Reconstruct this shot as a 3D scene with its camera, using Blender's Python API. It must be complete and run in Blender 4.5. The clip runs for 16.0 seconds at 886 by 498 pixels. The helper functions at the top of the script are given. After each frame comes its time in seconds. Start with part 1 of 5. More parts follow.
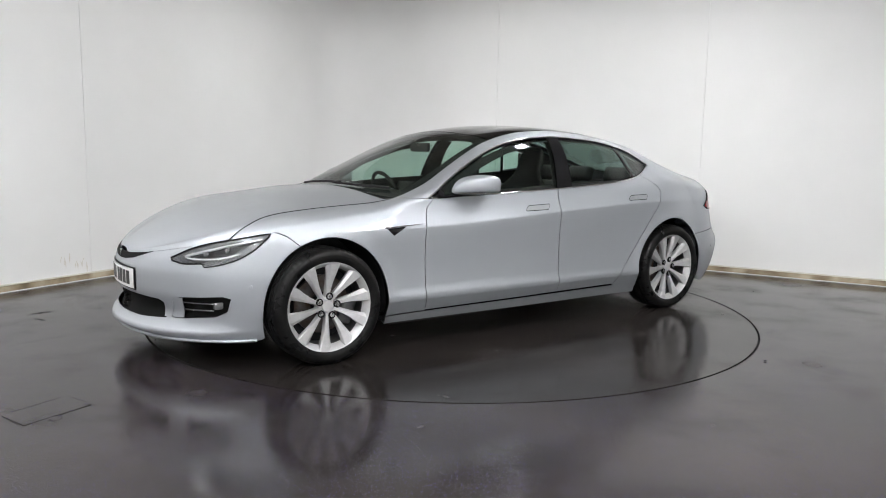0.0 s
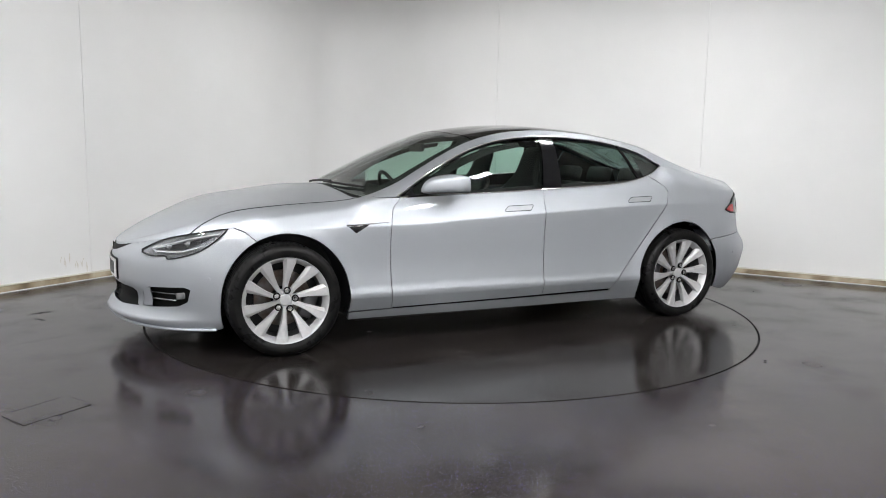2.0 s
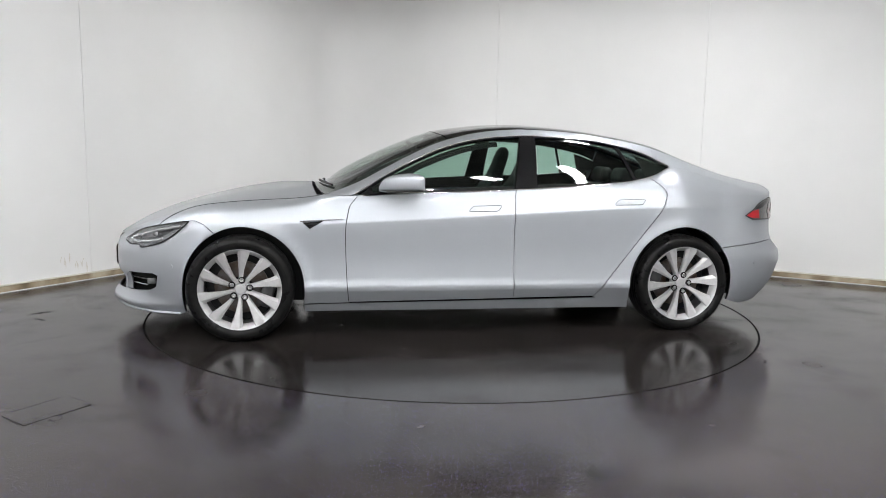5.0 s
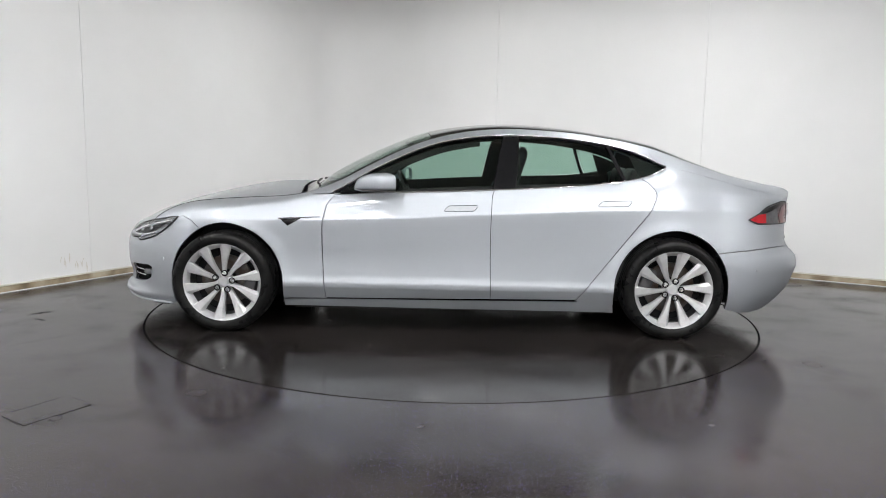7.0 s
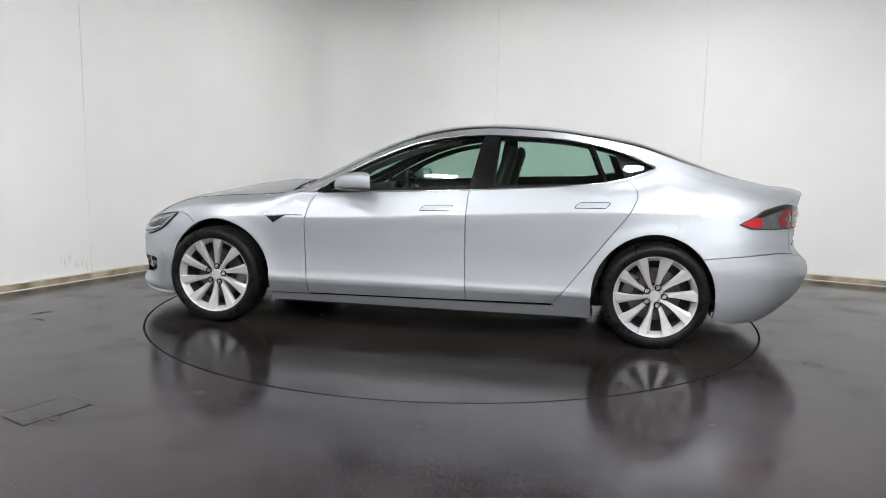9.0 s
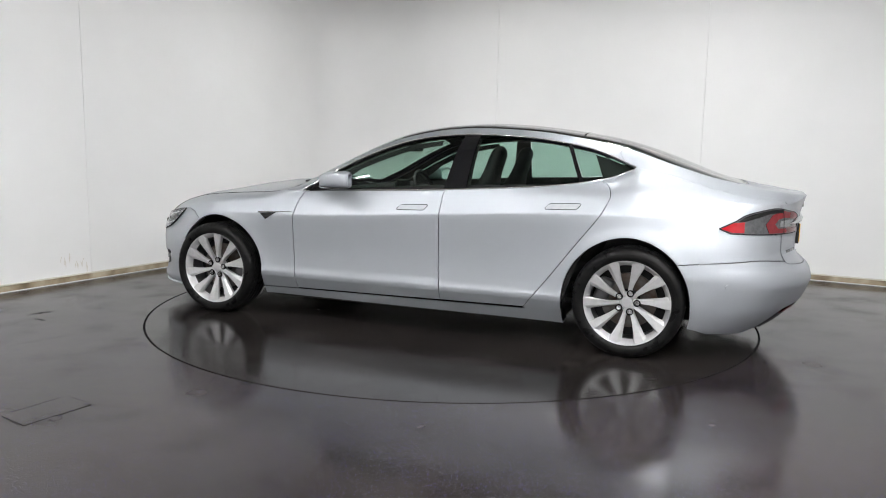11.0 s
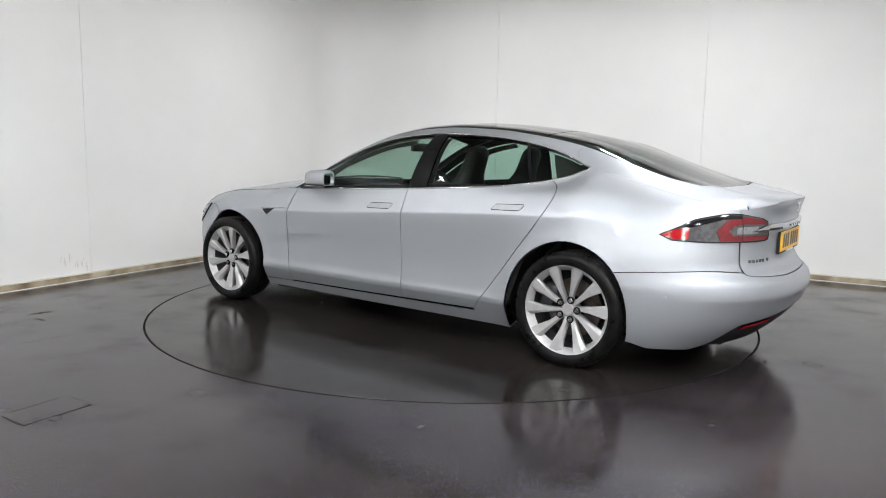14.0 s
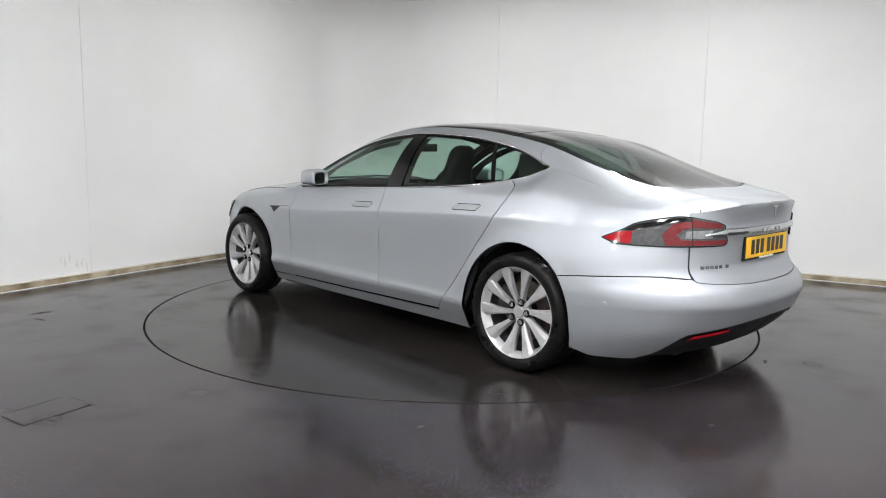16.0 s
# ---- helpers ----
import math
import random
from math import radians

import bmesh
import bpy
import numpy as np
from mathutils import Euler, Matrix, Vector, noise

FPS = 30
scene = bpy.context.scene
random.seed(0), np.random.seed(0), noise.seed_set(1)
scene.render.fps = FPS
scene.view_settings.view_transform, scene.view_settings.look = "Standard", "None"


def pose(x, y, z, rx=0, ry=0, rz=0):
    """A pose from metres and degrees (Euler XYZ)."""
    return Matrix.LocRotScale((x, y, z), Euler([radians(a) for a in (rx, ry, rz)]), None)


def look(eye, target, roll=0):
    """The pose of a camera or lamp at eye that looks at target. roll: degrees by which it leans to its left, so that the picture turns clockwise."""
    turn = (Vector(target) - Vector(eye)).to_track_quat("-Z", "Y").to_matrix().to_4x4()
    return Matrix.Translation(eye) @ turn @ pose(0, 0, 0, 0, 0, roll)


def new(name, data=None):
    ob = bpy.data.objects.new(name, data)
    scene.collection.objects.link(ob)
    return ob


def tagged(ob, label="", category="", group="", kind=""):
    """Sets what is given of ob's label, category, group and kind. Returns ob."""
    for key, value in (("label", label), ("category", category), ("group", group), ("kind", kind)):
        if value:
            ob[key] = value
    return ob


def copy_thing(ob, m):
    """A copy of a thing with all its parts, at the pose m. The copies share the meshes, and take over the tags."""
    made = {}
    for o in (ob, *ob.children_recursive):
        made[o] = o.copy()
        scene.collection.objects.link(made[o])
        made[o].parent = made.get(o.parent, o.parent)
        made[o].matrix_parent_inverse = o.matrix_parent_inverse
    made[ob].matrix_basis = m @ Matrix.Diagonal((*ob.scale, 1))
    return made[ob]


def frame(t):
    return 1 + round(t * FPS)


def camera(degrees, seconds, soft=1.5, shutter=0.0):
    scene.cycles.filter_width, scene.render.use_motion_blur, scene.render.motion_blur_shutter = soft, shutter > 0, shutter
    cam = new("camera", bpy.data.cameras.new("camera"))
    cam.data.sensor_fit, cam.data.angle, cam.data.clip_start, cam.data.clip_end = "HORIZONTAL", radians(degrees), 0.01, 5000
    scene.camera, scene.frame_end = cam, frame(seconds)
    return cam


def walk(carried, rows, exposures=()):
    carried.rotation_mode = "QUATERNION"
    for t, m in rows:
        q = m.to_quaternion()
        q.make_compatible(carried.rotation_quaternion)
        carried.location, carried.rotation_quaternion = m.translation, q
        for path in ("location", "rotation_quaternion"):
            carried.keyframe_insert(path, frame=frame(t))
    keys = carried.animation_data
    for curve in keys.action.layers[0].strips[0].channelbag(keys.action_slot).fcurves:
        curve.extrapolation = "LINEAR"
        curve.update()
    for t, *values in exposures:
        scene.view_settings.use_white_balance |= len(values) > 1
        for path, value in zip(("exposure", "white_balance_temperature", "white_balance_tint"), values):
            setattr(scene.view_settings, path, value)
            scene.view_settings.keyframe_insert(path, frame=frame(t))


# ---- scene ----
cam = camera(62.32, 16.0, soft=1.0)
EYE = Vector((0.0, -5.671, 1.219))
AIM = EYE + Vector((-0.01184, 0.99091, -0.134))
walk(cam, [(0, look(EYE, AIM, 0.986)), (16.0, look(EYE, AIM, 0.986))])
scene.view_settings.exposure = 0.0

# ---- world and lights: a closed studio, lit from its ceiling panels ----
world = bpy.data.worlds.new("world")
scene.world = world
world.use_nodes = True
world.node_tree.nodes["Background"].inputs[0].default_value = (0.9, 0.95, 1.0, 1)
world.node_tree.nodes["Background"].inputs[1].default_value = 0.02

PANEL_GLOW = 190.0


# ---- materials ----
def material(name, colour=(0.5, 0.5, 0.5), rough=0.5, metal=0.0, coat=0.0, coat_rough=0.03, spec=0.5):
    m = bpy.data.materials.new(name)
    m.use_nodes = True
    b = m.node_tree.nodes["Principled BSDF"]
    b.inputs["Base Color"].default_value = (*colour, 1)
    b.inputs["Roughness"].default_value = rough
    b.inputs["Metallic"].default_value = metal
    b.inputs["Coat Weight"].default_value = coat
    b.inputs["Coat Roughness"].default_value = coat_rough
    b.inputs["Specular IOR Level"].default_value = spec
    return m, m.node_tree.nodes, m.node_tree.links, b


def noise_tex(nodes, links, scale, detail=3.0, coords="Object"):
    tc = nodes.new("ShaderNodeTexCoord")
    n = nodes.new("ShaderNodeTexNoise")
    n.inputs["Scale"].default_value = scale
    n.inputs["Detail"].default_value = detail
    links.new(tc.outputs[coords], n.inputs["Vector"])
    return n


def ramp(nodes, links, src, stops):
    r = nodes.new("ShaderNodeValToRGB")
    e = r.color_ramp.elements
    while len(e) < len(stops):
        e.new(0.5)
    for el, (pos, col) in zip(e, stops):
        el.position = pos
        el.color = (*col, 1) if len(col) == 3 else col
    links.new(src, r.inputs[0])
    return r


def grey(v):
    return (v, v, v)


def bump(nodes, links, bsdf, src, strength, dist=0.002):
    b = nodes.new("ShaderNodeBump")
    b.inputs["Strength"].default_value = strength
    b.inputs["Distance"].default_value = dist
    links.new(src, b.inputs["Height"])
    links.new(b.outputs[0], bsdf.inputs["Normal"])
    return b


def varied(name, c0, c1, rough, scale, metal=0.0, coat=0.0, bumps=0.0, rough2=None, spec=0.5):
    """A surface whose colour and gloss wander between two values, with fine relief."""
    m, n, l, b = material(name, c0, rough, metal, coat, spec=spec)
    big = noise_tex(n, l, scale)
    r = ramp(n, l, big.outputs[0], [(0.3, c0), (0.7, c1)])
    l.new(r.outputs[0], b.inputs["Base Color"])
    if rough2 is not None:
        r2 = ramp(n, l, big.outputs[0], [(0.3, grey(rough)), (0.7, grey(rough2))])
        l.new(r2.outputs[0], b.inputs["Roughness"])
    if bumps:
        fine = noise_tex(n, l, scale * 14, 2)
        bump(n, l, b, fine.outputs[0], bumps)
    return m


def paint_material():
    m, n, l, b = material("silver_paint", (0.45, 0.475, 0.50), 0.52, 0.80, 0.5, 0.03)
    flake = noise_tex(n, l, 900, 1)
    r = ramp(n, l, flake.outputs[0], [(0.35, (0.40, 0.423, 0.453)), (0.65, (0.48, 0.505, 0.537))])
    l.new(r.outputs[0], b.inputs["Base Color"])
    slow = noise_tex(n, l, 3, 2)
    r2 = ramp(n, l, slow.outputs[0], [(0.3, grey(0.51)), (0.7, grey(0.54))])
    l.new(r2.outputs[0], b.inputs["Roughness"])
    return m


def glass_material(name, tint, gloss=1.0):
    """Tinted pane: what is behind shows through the tint, and its face mirrors by Fresnel."""
    m = bpy.data.materials.new(name)
    m.use_nodes = True
    n, l = m.node_tree.nodes, m.node_tree.links
    n.clear()
    out = n.new("ShaderNodeOutputMaterial")
    mix = n.new("ShaderNodeMixShader")
    tr = n.new("ShaderNodeBsdfTransparent")
    gl = n.new("ShaderNodeBsdfGlossy")
    lw = n.new("ShaderNodeLayerWeight")
    lw.inputs["Blend"].default_value = 0.5
    power = n.new("ShaderNodeMath")
    power.operation = "POWER"
    power.inputs[1].default_value = 5.0
    l.new(lw.outputs["Facing"], power.inputs[0])
    fr = n.new("ShaderNodeMath")
    fr.operation = "MULTIPLY_ADD"
    fr.inputs[1].default_value, fr.inputs[2].default_value = 0.9, 0.055
    l.new(power.outputs[0], fr.inputs[0])
    tr.inputs[0].default_value = (*tint, 1)
    gl.inputs["Color"].default_value = (gloss, gloss, gloss, 1)
    gl.inputs["Roughness"].default_value = 0.015
    l.new(fr.outputs[0], mix.inputs[0])
    l.new(tr.outputs[0], mix.inputs[1])
    l.new(gl.outputs[0], mix.inputs[2])
    l.new(mix.outputs[0], out.inputs[0])
    return m


def glow_material(name, colour, strength):
    m, n, l, b = material(name, colour, 0.4)
    b.inputs["Emission Color"].default_value = (*colour, 1)
    b.inputs["Emission Strength"].default_value = strength
    return m


def floor_material(name, speckle, base):
    """Dark safety vinyl with pale and blue flecks, worn patches and a damp-looking gloss."""
    m, n, l, b = material(name, (0.03, 0.029, 0.03), 0.2, spec=0.26)
    tc = n.new("ShaderNodeTexCoord")
    v = n.new("ShaderNodeTexVoronoi")
    v.inputs["Scale"].default_value = 125
    l.new(tc.outputs["Object"], v.inputs["Vector"])
    fl = ramp(n, l, v.outputs["Distance"], [(0.14, grey(1)), (0.26, grey(0))])
    sep = n.new("ShaderNodeSeparateColor")
    l.new(v.outputs["Color"], sep.inputs[0])
    pick = ramp(n, l, sep.outputs[0], [(0.38, grey(0)), (0.48, grey(1))])
    mul = n.new("ShaderNodeMath")
    mul.operation = "MULTIPLY"
    l.new(fl.outputs[0], mul.inputs[0])
    l.new(pick.outputs[0], mul.inputs[1])
    mul2 = n.new("ShaderNodeMath")
    mul2.operation = "MULTIPLY"
    mul2.inputs[1].default_value = speckle
    l.new(mul.outputs[0], mul2.inputs[0])
    tone = ramp(n, l, sep.outputs[1], [(0.45, (0.20, 0.17, 0.62)), (0.9, (0.55, 0.54, 0.66))])
    wear = noise_tex(n, l, 0.9, 6)
    basecol = ramp(n, l, wear.outputs[0], [(0.32, tuple(c * 0.6 for c in base)), (0.5, base), (0.68, tuple(c * 1.55 for c in base))])
    mix = n.new("ShaderNodeMix")
    mix.data_type = "RGBA"
    l.new(mul2.outputs[0], mix.inputs[0])
    l.new(basecol.outputs[0], mix.inputs[6])
    l.new(tone.outputs[0], mix.inputs[7])
    l.new(mix.outputs[2], b.inputs["Base Color"])
    smear = noise_tex(n, l, 2.6, 8)
    rr = ramp(n, l, smear.outputs[0], [(0.30, grey(0.08)), (0.5, grey(0.15)), (0.70, grey(0.28))])
    l.new(rr.outputs[0], b.inputs["Roughness"])
    fine = noise_tex(n, l, 160, 2)
    grain = bump(n, l, b, fine.outputs[0], 0.12, 0.0015)
    slow = noise_tex(n, l, 7, 3)
    wave = n.new("ShaderNodeBump")
    wave.inputs["Strength"].default_value, wave.inputs["Distance"].default_value = 0.16, 0.004
    l.new(slow.outputs[0], wave.inputs["Height"])
    l.new(wave.outputs[0], grain.inputs["Normal"])
    return m


def wall_material():
    m, n, l, b = material("white_wall_paint", (0.78, 0.78, 0.77), 0.55)
    stain = noise_tex(n, l, 1.3, 5)
    r = ramp(n, l, stain.outputs[0], [(0.3, (0.79, 0.79, 0.785)), (0.7, (0.83, 0.83, 0.825))])
    l.new(r.outputs[0], b.inputs["Base Color"])
    fine = noise_tex(n, l, 90, 3)
    bump(n, l, b, fine.outputs[0], 0.08, 0.001)
    return m


def skirting_material():
    m, n, l, b = material("scuffed_skirting", (0.5, 0.42, 0.30), 0.55)
    big = noise_tex(n, l, 5, 8)
    r = ramp(n, l, big.outputs[0], [(0.34, (0.15, 0.11, 0.065)), (0.5, (0.33, 0.265, 0.175)), (0.68, (0.52, 0.45, 0.33))])
    l.new(r.outputs[0], b.inputs["Base Color"])
    return m


def tyre_material():
    m, n, l, b = material("tyre_rubber", (0.012, 0.012, 0.013), 0.5, spec=0.14)
    dust = noise_tex(n, l, 14, 6)
    r = ramp(n, l, dust.outputs[0], [(0.4, (0.005, 0.005, 0.0053)), (0.75, (0.011, 0.0105, 0.010))])
    l.new(r.outputs[0], b.inputs["Base Color"])
    r2 = ramp(n, l, dust.outputs[0], [(0.3, grey(0.24)), (0.7, grey(0.42))])
    l.new(r2.outputs[0], b.inputs["Roughness"])
    return m


PAINT = paint_material()
GLASS = glass_material("tinted_side_glass", (0.60, 0.76, 0.69))
SCREEN_GLASS = glass_material("windscreen_glass", (0.62, 0.76, 0.69))
ROOF_GLASS = glass_material("dark_roof_glass", (0.06, 0.07, 0.07))
LENS = glass_material("clear_lens", (0.88, 0.9, 0.92))
FLOOR = floor_material("speckled_floor", 0.5, (0.0230, 0.0190, 0.0182))
TABLE = floor_material("turntable_floor", 0.08, (0.0175, 0.0150, 0.0136))
WALL = wall_material()
SKIRT = skirting_material()
CEIL = varied("ceiling_paint", (0.34, 0.32, 0.29), (0.40, 0.38, 0.35), 0.7, 2.0, bumps=0.05)
TYRE = tyre_material()
ALLOY = varied("silver_alloy", (0.47, 0.47, 0.475), (0.54, 0.54, 0.545), 0.44, 30, 0.5, 0.25)
# darker copy of the alloy: painted shade on the barrel, plain grey on the caliper
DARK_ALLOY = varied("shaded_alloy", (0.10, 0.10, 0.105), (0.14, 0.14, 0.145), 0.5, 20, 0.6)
HANDLE = varied("satin_handle", (0.34, 0.355, 0.37), (0.40, 0.415, 0.43), 0.46, 30, 0.7, 0.0)
CHROME = material("chrome", (0.82, 0.83, 0.84), 0.07, 1.0)[0]
STEEL = varied("brake_steel", (0.16, 0.155, 0.15), (0.09, 0.06, 0.045), 0.4, 18, 0.9)
BLACK = varied("black_plastic", (0.008, 0.008, 0.009), (0.014, 0.014, 0.015), 0.5, 25, spec=0.3)
GLOSS_BLACK = varied("gloss_black_trim", (0.006, 0.006, 0.007), (0.009, 0.009, 0.010), 0.10, 8, spec=0.35)
# black of rubber trim, and of shade painted into gaps and bolt holes
SEAL_AND_GAP = material("seal_and_gap_black", (0.006, 0.006, 0.006), 0.75, spec=0.15)[0]
LEATHER = varied("black_leather", (0.007, 0.007, 0.0075), (0.012, 0.0115, 0.0115), 0.5, 30, bumps=0.15, spec=0.3)
FABRIC = varied("dark_cabin_trim", (0.010, 0.010, 0.010), (0.016, 0.0155, 0.015), 0.8, 20, bumps=0.1, spec=0.2)
RED_LENS = varied("red_lens", (0.33, 0.005, 0.010), (0.40, 0.007, 0.014), 0.12, 40, coat=0.3, spec=0.3)
DARK_RED = varied("dark_red_lens", (0.13, 0.007, 0.011), (0.18, 0.010, 0.015), 0.12, 40, coat=0.4, spec=0.3)
SMOKE = varied("smoked_lens", (0.045, 0.045, 0.048), (0.08, 0.08, 0.085), 0.13, 40, coat=0.5, spec=0.3)
LAMP_GREY = varied("lamp_housing", (0.15, 0.155, 0.16), (0.26, 0.265, 0.27), 0.22, 30, 0.6)
LAMP_MID = varied("clear_lamp_well", (0.26, 0.265, 0.27), (0.40, 0.405, 0.41), 0.18, 60, 0.5)
LAMP_PALE = varied("lamp_reflector", (0.62, 0.64, 0.66), (0.7, 0.72, 0.74), 0.2, 30, 0.7)
YELLOW = varied("yellow_plate", (0.80, 0.45, 0.01), (0.84, 0.48, 0.012), 0.35, 12)
WHITE_PLATE = varied("white_plate", (0.7, 0.7, 0.7), (0.76, 0.76, 0.75), 0.35, 12)
INK = material("plate_ink", (0.012, 0.012, 0.012), 0.4)[0]
JOINT = varied("joint_shadow_gap", (0.64, 0.64, 0.63), (0.70, 0.70, 0.69), 0.8, 6)
CREAM = varied("cream_bead_paint", (0.62, 0.59, 0.51), (0.72, 0.70, 0.63), 0.5, 6)
SCUFF = varied("wall_rub", (0.64, 0.60, 0.53), (0.70, 0.68, 0.64), 0.6, 40)
GROOVE = material("turntable_gap", (0.004, 0.004, 0.004), 0.8)[0]
PANEL = glow_material("lamp_panel_glow", (0.985, 0.99, 1.0), PANEL_GLOW)
CANOPY = varied("canopy_cloth", (0.50, 0.47, 0.40), (0.56, 0.53, 0.46), 0.8, 3)
LAMP_FRAME = varied("white_lamp_frame", (0.7, 0.7, 0.7), (0.75, 0.75, 0.74), 0.5, 8)


# ---- mesh helpers ----
def mesh_of(name, verts, faces, mat, normals=None, smooth=True):
    me = bpy.data.meshes.new(name)
    me.from_pydata([tuple(v) for v in verts], [], [tuple(f) for f in faces])
    me.materials.append(mat)
    me.polygons.foreach_set("use_smooth", [smooth] * len(me.polygons))
    me.update()
    if normals is not None:
        me.normals_split_custom_set_from_vertices([tuple(n) for n in normals])
    return me


def part(name, bm, mat, parent=None, label="", smooth=False, angle=35):
    """Links a bmesh as one mesh object under a thing or a part."""
    bmesh.ops.recalc_face_normals(bm, faces=bm.faces)
    me = bpy.data.meshes.new(name)
    if smooth:
        for f in bm.faces:
            f.smooth = True
        for e in bm.edges:
            if len(e.link_faces) == 2 and e.calc_face_angle(0) > radians(angle):
                e.smooth = False
    bm.to_mesh(me)
    bm.free()
    me.materials.append(mat)
    ob = new(name, me)
    ob.parent = parent
    return tagged(ob, label) if label else ob


def box(bm, x0, y0, z0, x1, y1, z1, bevel=0.0):
    v = [bm.verts.new((x, y, z)) for x in (x0, x1) for y in (y0, y1) for z in (z0, z1)]
    fs = [bm.faces.new([v[i] for i in f]) for f in ((0, 1, 3, 2), (4, 6, 7, 5), (0, 4, 5, 1), (2, 3, 7, 6), (0, 2, 6, 4), (1, 5, 7, 3))]
    if bevel:
        es = list({e for f in fs for e in f.edges})
        bmesh.ops.bevel(bm, geom=es, offset=bevel, segments=3, profile=0.5, affect="EDGES")
    return v


def block(x0, y0, z0, x1, y1, z1, bevel=0.0):
    bm = bmesh.new()
    box(bm, x0, y0, z0, x1, y1, z1, bevel)
    return bm


def lathe(bm, profile, seg=64, axis="y", at=(0, 0, 0), closed=False):
    """Turns a profile of (radius, along) about an axis."""
    rings = []
    for r, a in profile:
        ring = []
        for i in range(seg):
            c, s = math.cos(2 * math.pi * i / seg), math.sin(2 * math.pi * i / seg)
            p = (r * c, a, r * s) if axis == "y" else (r * c, r * s, a)
            ring.append(bm.verts.new(Vector(p) + Vector(at)))
        rings.append(ring)
    pairs = list(zip(rings, rings[1:])) + ([(rings[-1], rings[0])] if closed else [])
    for a, b in pairs:
        for i in range(seg):
            bm.faces.new((a[i], a[(i + 1) % seg], b[(i + 1) % seg], b[i]))
    return rings


def tube(points, radius, seg=8, closed=False, flat=1.0):
    """A rounded strip along a line of points."""
    bm = bmesh.new()
    pts = [Vector(p) for p in points]
    rings = []
    n = len(pts)
    for i, p in enumerate(pts):
        a = pts[(i - 1) % n] if (closed or i) else pts[0]
        b = pts[(i + 1) % n] if (closed or i < n - 1) else pts[-1]
        d = (b - a).normalized()
        side = d.cross(Vector((0, 0, 1)))
        side = side.normalized() if side.length > 1e-3 else Vector((0, 1, 0))
        up = side.cross(d)
        r = radius(i / (n - 1)) if callable(radius) else radius
        rings.append([bm.verts.new(p + r * (math.cos(k * 2 * math.pi / seg) * side * flat + math.sin(k * 2 * math.pi / seg) * up)) for k in range(seg)])
    for a, b in list(zip(rings, rings[1:])) + ([(rings[-1], rings[0])] if closed else []):
        for k in range(seg):
            bm.faces.new((a[k], a[(k + 1) % seg], b[(k + 1) % seg], b[k]))
    if not closed:
        bm.faces.new(rings[0][::-1])
        bm.faces.new(rings[-1])
    return bm


def curve(points):
    """A smooth monotone curve through a few (x, value) points."""
    pts = sorted(points)
    xs, ys = np.array([p[0] for p in pts], float), np.array([p[1] for p in pts], float)
    h, d = np.diff(xs), np.diff(ys) / np.diff(xs)
    m = np.zeros(len(xs))
    m[0], m[-1] = d[0], d[-1]
    for i in range(1, len(xs) - 1):
        if d[i - 1] * d[i] > 0:
            w1, w2 = 2 * h[i] + h[i - 1], h[i] + 2 * h[i - 1]
            m[i] = (w1 + w2) / (w1 / d[i - 1] + w2 / d[i])

    def f(x):
        x = np.clip(np.asarray(x, float), xs[0], xs[-1])
        i = np.clip(np.searchsorted(xs, x, side="right") - 1, 0, len(xs) - 2)
        t = (x - xs[i]) / h[i]
        return ((2 * t ** 3 - 3 * t ** 2 + 1) * ys[i] + (t ** 3 - 2 * t ** 2 + t) * h[i] * m[i]
                + (3 * t ** 2 - 2 * t ** 3) * ys[i + 1] + (t ** 3 - t ** 2) * h[i] * m[i + 1])
    return f


# ---- the car's body as two smooth surfaces, in its own space: x ahead, y to its left, z up ----
HUB_F, HUB_R, HUB_Z, ARCH = 1.48, -1.48, 0.333, 0.392
S_F, S_R = 1.70, -1.80          # where the corners begin
NOSE, TAIL = 2.39, -2.50
front_x = curve([(0.12, 2.28), (0.165, 2.38), (0.19, 2.425), (0.212, 2.43), (0.235, 2.405), (0.28, 2.375), (0.32, 2.368), (0.42, 2.39), (0.52, 2.39), (0.58, 2.375), (0.64, 2.33), (0.75, 2.25)])
rear_x = curve([(0.16, -2.30), (0.22, -2.38), (0.32, -2.478), (0.44, -2.531), (0.455, -2.537), (0.468, -2.5385), (0.53, -2.525), (0.58, -2.468), (0.66, -2.43), (0.78, -2.438), (0.88, -2.452), (0.97, -2.48)])
width_x = curve([(1.70, 0.885), (1.48, 0.925), (1.1, 0.918), (0.8, 0.922), (0.0, 0.94), (-0.8, 0.945), (-1.2, 0.958), (-1.48, 0.968), (-1.80, 0.945)])
width_z = curve([(0.10, -0.10), (0.16, -0.070), (0.225, -0.040), (0.29, -0.012), (0.315, -0.003), (0.335, -0.0015), (0.38, -0.009), (0.5, -0.013), (0.65, -0.007), (0.772, 0.0), (0.780, -0.0008), (0.79, -0.0052), (0.80, -0.010), (0.86, -0.036), (0.93, -0.063), (1.0, -0.095)])
width_end = curve([(0.10, -0.10), (0.16, -0.05), (0.25, -0.02), (0.35, -0.006), (0.5, 0.0), (0.65, -0.002), (0.77, -0.004), (0.86, -0.030), (0.93, -0.056), (1.0, -0.088)])
end_share = curve([(-2.6, 1.0), (-1.75, 1.0), (-1.2, 0.0), (1.2, 0.0), (1.75, 1.0), (2.5, 1.0)])
crease_lift = curve([(-2.5, 0.055), (-1.3, 0.075), (-0.3, 0.033), (0.85, -0.026), (1.2, -0.03), (2.4, -0.03)])
crease_reach = curve([(0.42, 0.0), (0.62, 0.8), (0.72, 1.0), (1.1, 1.0)])
